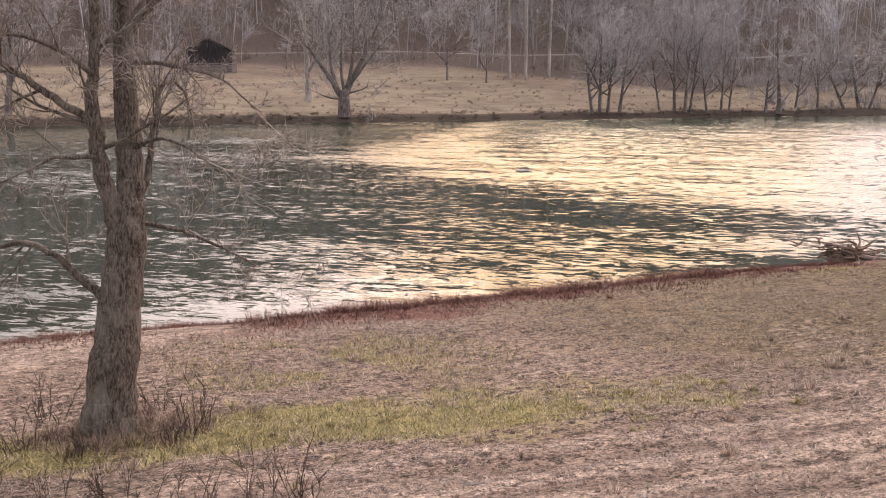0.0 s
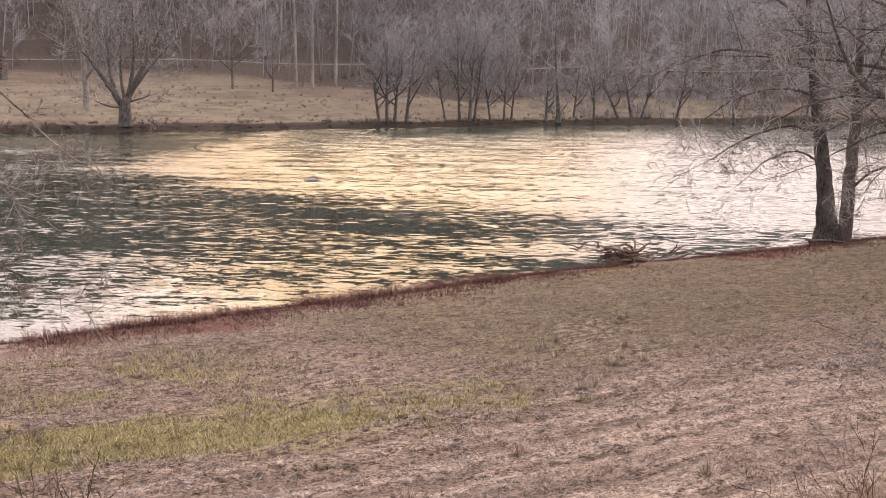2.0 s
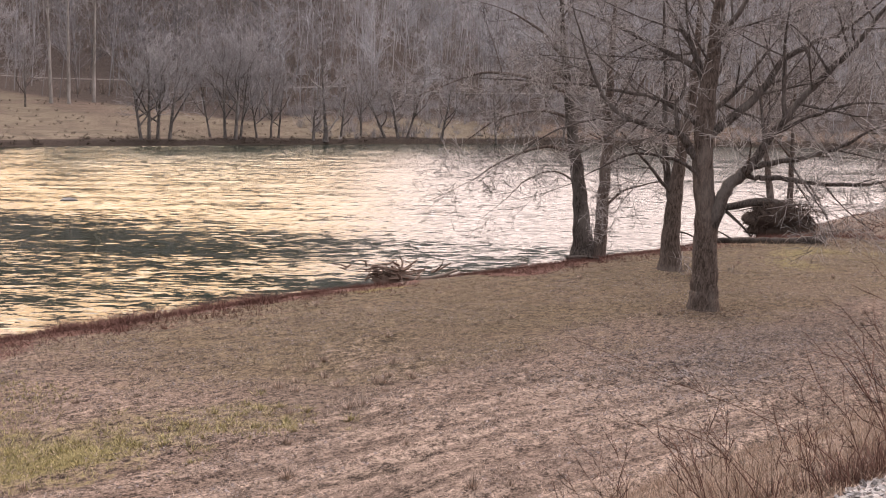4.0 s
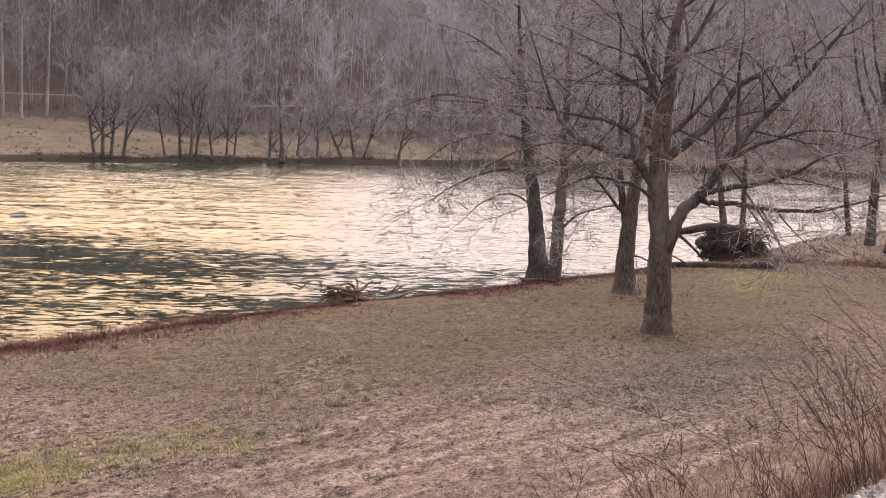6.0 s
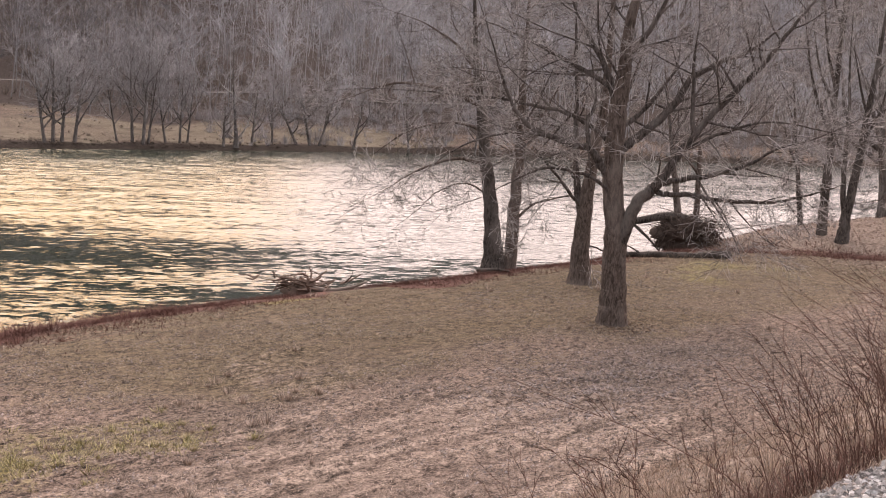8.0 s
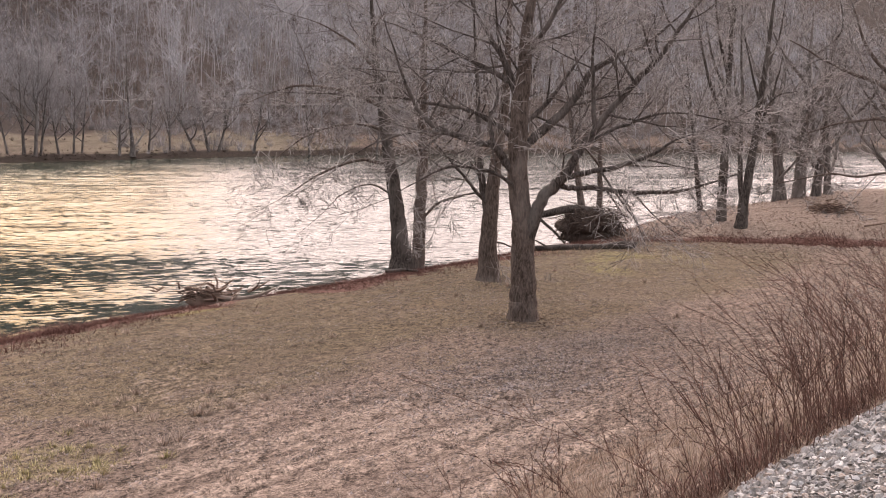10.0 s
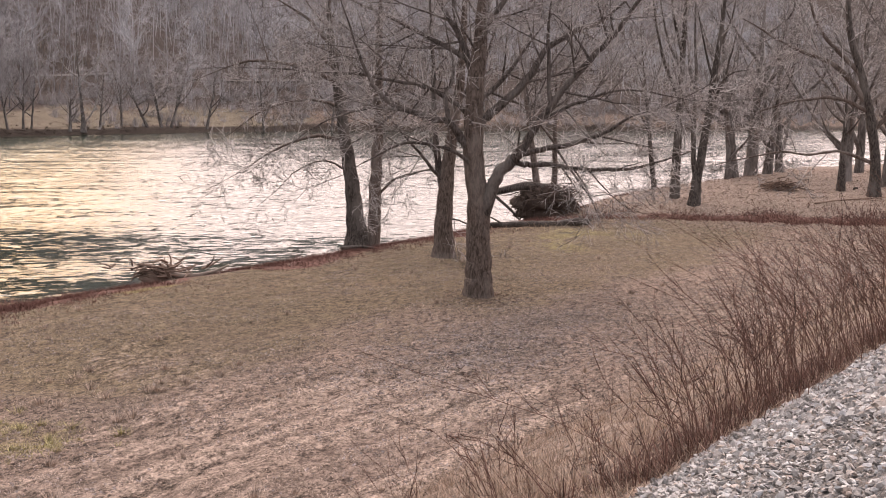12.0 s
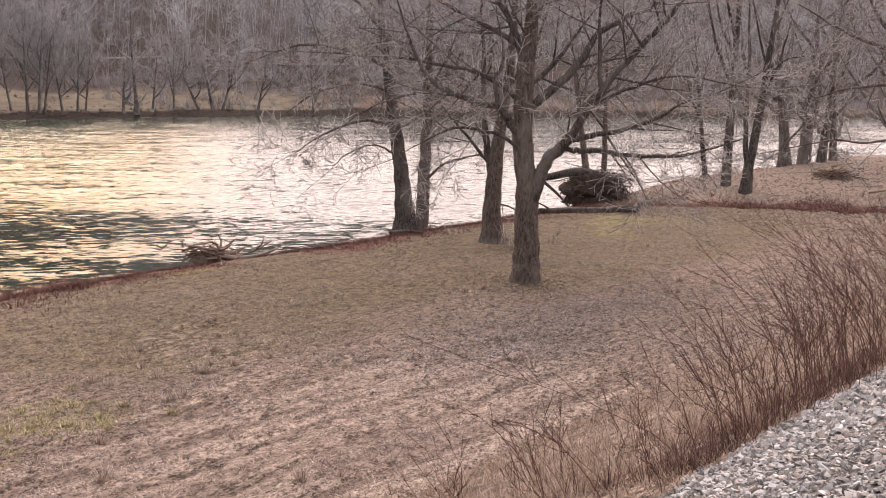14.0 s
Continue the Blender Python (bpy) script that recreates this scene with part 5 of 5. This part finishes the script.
meadow("green_grass", "yellow-green winter grass in a strip across the field", GREEN, xs[keep], ys[keep], .13, .02, 0.9, g)
xs, ys = spread(g, 60000, 6, 62, 13, 33, 0.2)
keep = bumps(xs, ys, 2.5, 36) + 0.35 * g.random(len(xs)) > 0.6
meadow("field_leaves", "small grey-brown dead leaves scattered in the field", GREY_LEAF, xs[keep], ys[keep], .035, .07, 1.8, g, "leaves")
gx_, gy_ = g.uniform(-10, 18.5, 420), g.normal(0, 1.0, 420)
gy_ = 24.2 - 0.09 * gx_ + gy_
thicket("green_tufts", "greener grass tufts in the strip", gx_, gy_, g.uniform(.4, 1.1, 420), GREEN, .2, .6, 46, .011, 16, "grass")
# tufts that stand over the mown ground
tx, ty = spread(g, 170, -6, 60, 12.5, 38, 0.3)
tx, ty = np.concatenate([tx, g.normal(21.5, 1.8, 34)]), np.concatenate([ty, g.normal(24.2, 1.1, 34)])
keep = near_shore(tx) - ty > 2.5
tx, ty = tx[keep], ty[keep]
thicket("grass_tufts", "taller brown grass tufts dotting the field", tx, ty, g.uniform(0.35, 1.0, len(tx)), STRAW, .32, .55, 60, .011, 9, "grass")
tx, ty = spread(g, 620, -6, 60, 12.5, 38, 0.3)
keep = near_shore(tx) - ty > 2.5
thicket("dark_weeds", "small dark dead weed clumps in the field", tx[keep], ty[keep], g.uniform(0.3, 0.8, keep.sum()), DRIFT, .2, .6, 40, .012, 10, "weeds")
# single straws lying on the mown ground
xs, ys = spread(g, 26000, -8, 44, 12.6, 25, 0.3)
meadow("loose_straw", "pale loose straws lying over the mown field", STRAW_PALE, xs, ys, .03, .016, 7.0, g)
# dead leaves drifted under the maple and grey leaves beyond it
xs, ys = g.normal(39.6, 1.1, 1300), g.normal(24.2, .8, 1300)
meadow("leaf_drift", "brown dead leaves drifted round the maple's foot", DRIFT_BROWN, xs, ys, .035, .09, 1.8, g, "leaves")
xs, ys = g.normal(31, 4.2, 9000), g.normal(19, 1.9, 9000)
keep = ys > 12.8
meadow("grey_leaves", "grey fallen leaves lying thick on the field", GREY_LEAF, xs[keep], ys[keep], .04, .08, 1.8, g, "leaves")
# red weeds along the water
xs = g.uniform(-14, 64, 80000)
ys = near_shore(xs) - np.abs(g.normal(0, 2.4, len(xs))) - 0.05
keep = (bumps(xs, ys, 1.3, 34) + 0.35 * g.random(len(xs)) - 0.35 * step(14, 4, xs) > 0.45) & (abs(xs - 37.6) > 2.2)
meadow("shore_weeds", "dark red dead weeds fringing the waterline", WEED_RED, xs[keep], ys[keep], .2, .022, 1.1, g, "weeds")
xs = g.uniform(-14, 64, 1400)
ys = near_shore(xs) - np.abs(g.normal(0.2, 1.8, 1400))
keep = (bumps(xs, ys, 2.2, 37) > 0.42 + 0.2 * step(14, 4, xs)) & (abs(xs - 37.6) > 2.2)
thicket("shore_clumps", "clumps of dark red dead stems beside the water", xs[keep], ys[keep], g.uniform(.4, 1.2, keep.sum()), WEED_RED, .3, 1.1, 38, .012, 15, "weeds")
xs = g.uniform(9, 37, 760)
ys = near_shore(xs) - np.abs(g.normal(0, 1.7, 760))
keep = (bumps(xs, xs, 3.5, 44) > 0.36) & (xs < 35.5)
thicket("tall_shore_weeds", "knee-high dark red dead weeds crowding the waterline", xs[keep], ys[keep], g.uniform(.4, 1.15, keep.sum()), WEED_RED, .5, 1.5, 40, .011, 18, "weeds")
ys = g.uniform(11, 40, 16000)
xs = 72.5 + 0.58 * (35.5 - ys) + g.normal(0.2, 1.5, 16000)
keep = (near_shore(xs) - ys > .3) & (bumps(xs, ys, 1.4, 45) + 0.3 * g.random(len(xs)) > 0.45)
meadow("bank_weeds", "red-brown dead weeds along the shallow ditch", WEED_RED, xs[keep], ys[keep], .26, .03, 0.8, g, "weeds")
xs = g.uniform(74, 112, 9000)
ys = near_shore(xs) - 0.5 - np.abs(g.normal(0, 2.6, 9000))
meadow("shore_grass", "red-brown dead grass on the bank by the bend", WEED_RED, xs, ys, .24, .03, 0.9, g, "weeds")
xs, ys = spread(g, 5000, 60, 84, 30, 38)
keep = (np.exp(-((ys - 33 + 0.35 * (xs - 68)) / 1.3) ** 2) > g.random(len(xs)))
meadow("bleached_grass", "bleached long grass beside the fallen log", STRAW_TALL, xs[keep], ys[keep], .32, .03, 0.7, g)
# the embankment's slope
xs, ys = spread(g, 40000, 6, 52, 5.2, 14, 0.6)
ys = ys - 0.04 * (xs - 10.4)
keep = bumps(xs, ys, 1.0, 35) + 0.3 * g.random(len(xs)) > 0.5
meadow("slope_grass", "dry matted grass on the embankment slope", STRAW_TALL, xs[keep], ys[keep], .16, .014, 1.2, g)
tx = g.normal(TALL_AT[0], 2.8, 120)
ty = g.normal(TALL_AT[1], 1.6, 120)
thicket("tall_grass", "upright tan grass stalks on the embankment", tx, np.clip(ty, 6.2, 13), g.uniform(0.3, 1.15, 120), STRAW_TALL, .62, 1.3, 17, .006, 12, "grass")
tx, ty = spread(g, 260, 7, 44, 5.8, 13.5, 0.5)
thicket("slope_tufts", "pale grass tufts scattered down the embankment", tx, ty - 0.04 * (tx - 10.4), g.uniform(0.4, 1.0, 260), STRAW_TALL, .4, .7, 34, .008, 13, "grass")


# ---- shrubs ----
def shrub(at, stems, tall, seed, lean, label, group, spread_r=0.35, r=0.0065, stem=STEM_RED):
    """Upright arching stems from one rootstock."""
    g = np.random.default_rng(seed)
    x, y = at
    bush = thing("shrub", label, "shrub", group, pose(x, y, on_land(x, y, 0.03)))
    for cane in range(stems):
        heap = Heap()
        for k in range(1):
            w, u = g.uniform(0, 6.28), g.random()
            p = np.array([math.cos(w) * spread_r * u, math.sin(w) * spread_r * u, 0.0])
            p[2] = float(land(x + p[0], y + p[1])) - float(land(x, y)) - 0.02
            h = tall * g.uniform(0.45, 1.1)
            far = g.random() < 0.09
            h *= 1.2 if far else 1.0
            out = np.array([math.cos(w) * 0.4 + lean[0], math.sin(w) * 0.4 + lean[1], 0]) * g.uniform(0.3, 1.2) + np.array(lean + (0,)) * 1.1 * far
            pts = [p]
            for j in range(1, 5):
                v = j / 4
                pts.append(p + np.array([0, 0, h * (v - 0.12 * v * v)]) + out * h * (0.5 * v + 0.5 * v * v) + g.normal(0, .018, 3) * j)
            rr = r * g.uniform(0.6, 1.35)
            heap.rod(pts, np.linspace(rr, rr * .35, 5), 4)
            for j in range(g.integers(4, 10)):
                i = g.integers(1, 4)
                root = np.array(pts[i]) + (np.array(pts[i + 1]) - pts[i]) * g.random()
                way = unit(unit(np.array(pts[i + 1]) - pts[i]) + g.normal(0, .36, 3))
                n = h * g.uniform(.12, .42)
                tip = root + way * n + np.array([0, 0, .05 * n])
                heap.rod([root, root + way * n * .5 + g.normal(0, .03, 3) * n, tip], np.array([.55, .42, .25]) * rr, 3)
                for q in range(g.integers(0, 3)):
                    fork = root + way * n * g.uniform(.3, .8)
                    heap.rod([fork, fork + unit(way + g.normal(0, .45, 3)) * n * g.uniform(.25, .5)], np.array([.36, .22]) * rr, 3)
        part("cane", *heap.out(), stem, bush)
    return bush


RED_LABEL = "leafless red-brown shrub of arching stems at the ballast edge"
g = np.random.default_rng(61)
for n in range(44):
    x = 11.8 + 0.66 * n + g.uniform(-.3, .3)
    y = 5.30 - 0.04 * (x - 10.4) + g.uniform(-.1, 1.4) * (0.5 + 0.015 * n)
    shrub((x, y), 6 if n < 5 else 11 + n // 5, min(0.95 + 0.12 * n, 2.2) + 0.5 * g.random(), 300 + n, (-.34 + g.normal(0, .18), .30 + g.normal(0, .18)), RED_LABEL, "trackside shrubs", .6, .0066)
for n, (x, y) in enumerate([(10.6, 5.8), (12.6, 7.2), (14.2, 8.2), (15.6, 7.4), (13.4, 9.4), (17.5, 8.6), (11.5, 8.4), (16.5, 10.0)]):
    shrub((x, y), 6, 1.2, 350 + n, (-.25, .2), "sparse thin leafless weed stems on the embankment", "slope weeds", .6, .0065)
for n, (x, y, h) in enumerate([(1.2, 19.2, 1.3), (2.2, 19.0, 1.4), (3.2, 18.6, 1.5), (4.3, 18.4, 1.6), (5.3, 19.0, 1.2), (2.0, 23.8, .6), (3.9, 23.6, .7), (4.6, 24.6, .9), (1.0, 24.5, .8), (0.2, 22.5, 1.1), (1.6, 26.4, .9), (3.9, 26.2, .8)]):
    shrub((x, y), 10, h, 360 + n, (.0, .0), "thin brown leafless sapling stems in dead weeds", "saplings", .45, .012, STEM_BROWN)
ux = 12.4 + 30 * g.random(560) ** 1.3
thicket("undergrowth", "matted dark red-brown growth beneath the trackside shrubs", ux, 5.45 - 0.04 * (ux - 10.4) + np.abs(g.normal(0, .6, 560)), g.uniform(.3, 1.0, 560), STEM_RED, .45, 1.2, 24, .007, 17, "undergrowth")
tx, ty = g.normal(2.9, 1.3, 110), g.normal(24.7, .7, 110)
thicket("dead_weeds", "matted dead weeds round the foot of the big tree", tx, ty, g.uniform(.3, 1, 110), DRIFT_BROWN, .42, 1.3, 46, .011, 14, "weeds")

# ---- ballast: the nearest stones one by one, the rest as a heap ----
def stone_shape(g):
    """A crushed stone: a jittered twenty-faced lump with some sides broken flat."""
    p = (1 + 5**0.5) / 2
    v = np.array([(-1, p, 0), (1, p, 0), (-1, -p, 0), (1, -p, 0), (0, -1, p), (0, 1, p), (0, -1, -p), (0, 1, -p), (p, 0, -1), (p, 0, 1), (-p, 0, -1), (-p, 0, 1)]) / 1.9
    v = v * (1 + g.normal(0, 0.14, (12, 3)))
    for k in range(9):
        n = unit(g.normal(0, 1, 3))
        over = np.maximum(v @ n - g.uniform(0.22, 0.62), 0)
        v = v - over[:, None] * n
    v = v * np.array([1.55, 1.1, 0.62]) * g.uniform(0.75, 1.3, 3)
    v = v @ np.array(Euler(g.uniform(-.8, .8, 3)).to_matrix()).T
    f = np.array([(0, 11, 5), (0, 5, 1), (0, 1, 7), (0, 7, 10), (0, 10, 11), (1, 5, 9), (5, 11, 4), (11, 10, 2), (10, 7, 6), (7, 1, 8),
                  (3, 9, 4), (3, 4, 2), (3, 2, 6), (3, 6, 8), (3, 8, 9), (4, 9, 5), (2, 4, 11), (6, 2, 10), (8, 6, 7), (9, 8, 1)])
    return v, f


g = np.random.default_rng(77)
shapes = [stone_shape(g) for k in range(24)]


def chip_shape(g):
    """A plainer stone of six sides for the far part of the bed."""
    v, f = box(-1.1, 1.1, -.8, .8, -.5, .5)
    v = v * (1 + g.normal(0, 0.25, (8, 3)))
    v[4:, :2] *= g.uniform(0.55, 1.0)
    return v @ np.array(Euler(g.uniform(-.9, .9, 3)).to_matrix()).T, f


chips = [chip_shape(g) for k in range(24)]
n = 33000
xs = 5.8 + 24 * g.random(n) ** 1.5
ys = 5.3 - 4.7 * g.random(n) ** 1.15 + 0.25 * (bumps(xs, xs, .9, 41) - .5) - 0.04 * (xs - 10.4)
size = .017 + .032 * g.random(n) ** 1.8
spots = np.stack([xs, ys, land(xs, ys) + g.uniform(-.025, .035, n)], -1)
one = (xs > 9.2) & (xs < 11.6) & (ys > 3.9) & (ys < 5.0)
one &= np.cumsum(one) <= 300
near_bed, far_bed = ~one & (xs < 11.8), xs >= 11.8
v1, f1 = scatter(shapes, spots[near_bed], size[near_bed], g.uniform(0, 6.28, near_bed.sum()))
v2, f2 = scatter(chips, spots[far_bed], size[far_bed], g.uniform(0, 6.28, far_bed.sum()))
ballast = new("ballast", mesh_of("ballast", np.concatenate([v1, v2]), np.concatenate([f1, f2 + len(v1)]), STONE))
tagged(ballast, "bed of grey crushed limestone ballast beside the track", "gravel", kind="stuff")
BED = [mesh_of("stone", v, f, STONE) for v, f in shapes]
for k, s in enumerate(np.nonzero(one)[0]):
    ob = new("stone", BED[k % len(BED)])
    ob.parent = ballast
    ob.matrix_basis = Matrix.LocRotScale(Vector(spots[s]), Euler((0, 0, k * 1.7)), Vector((size[s],) * 3))
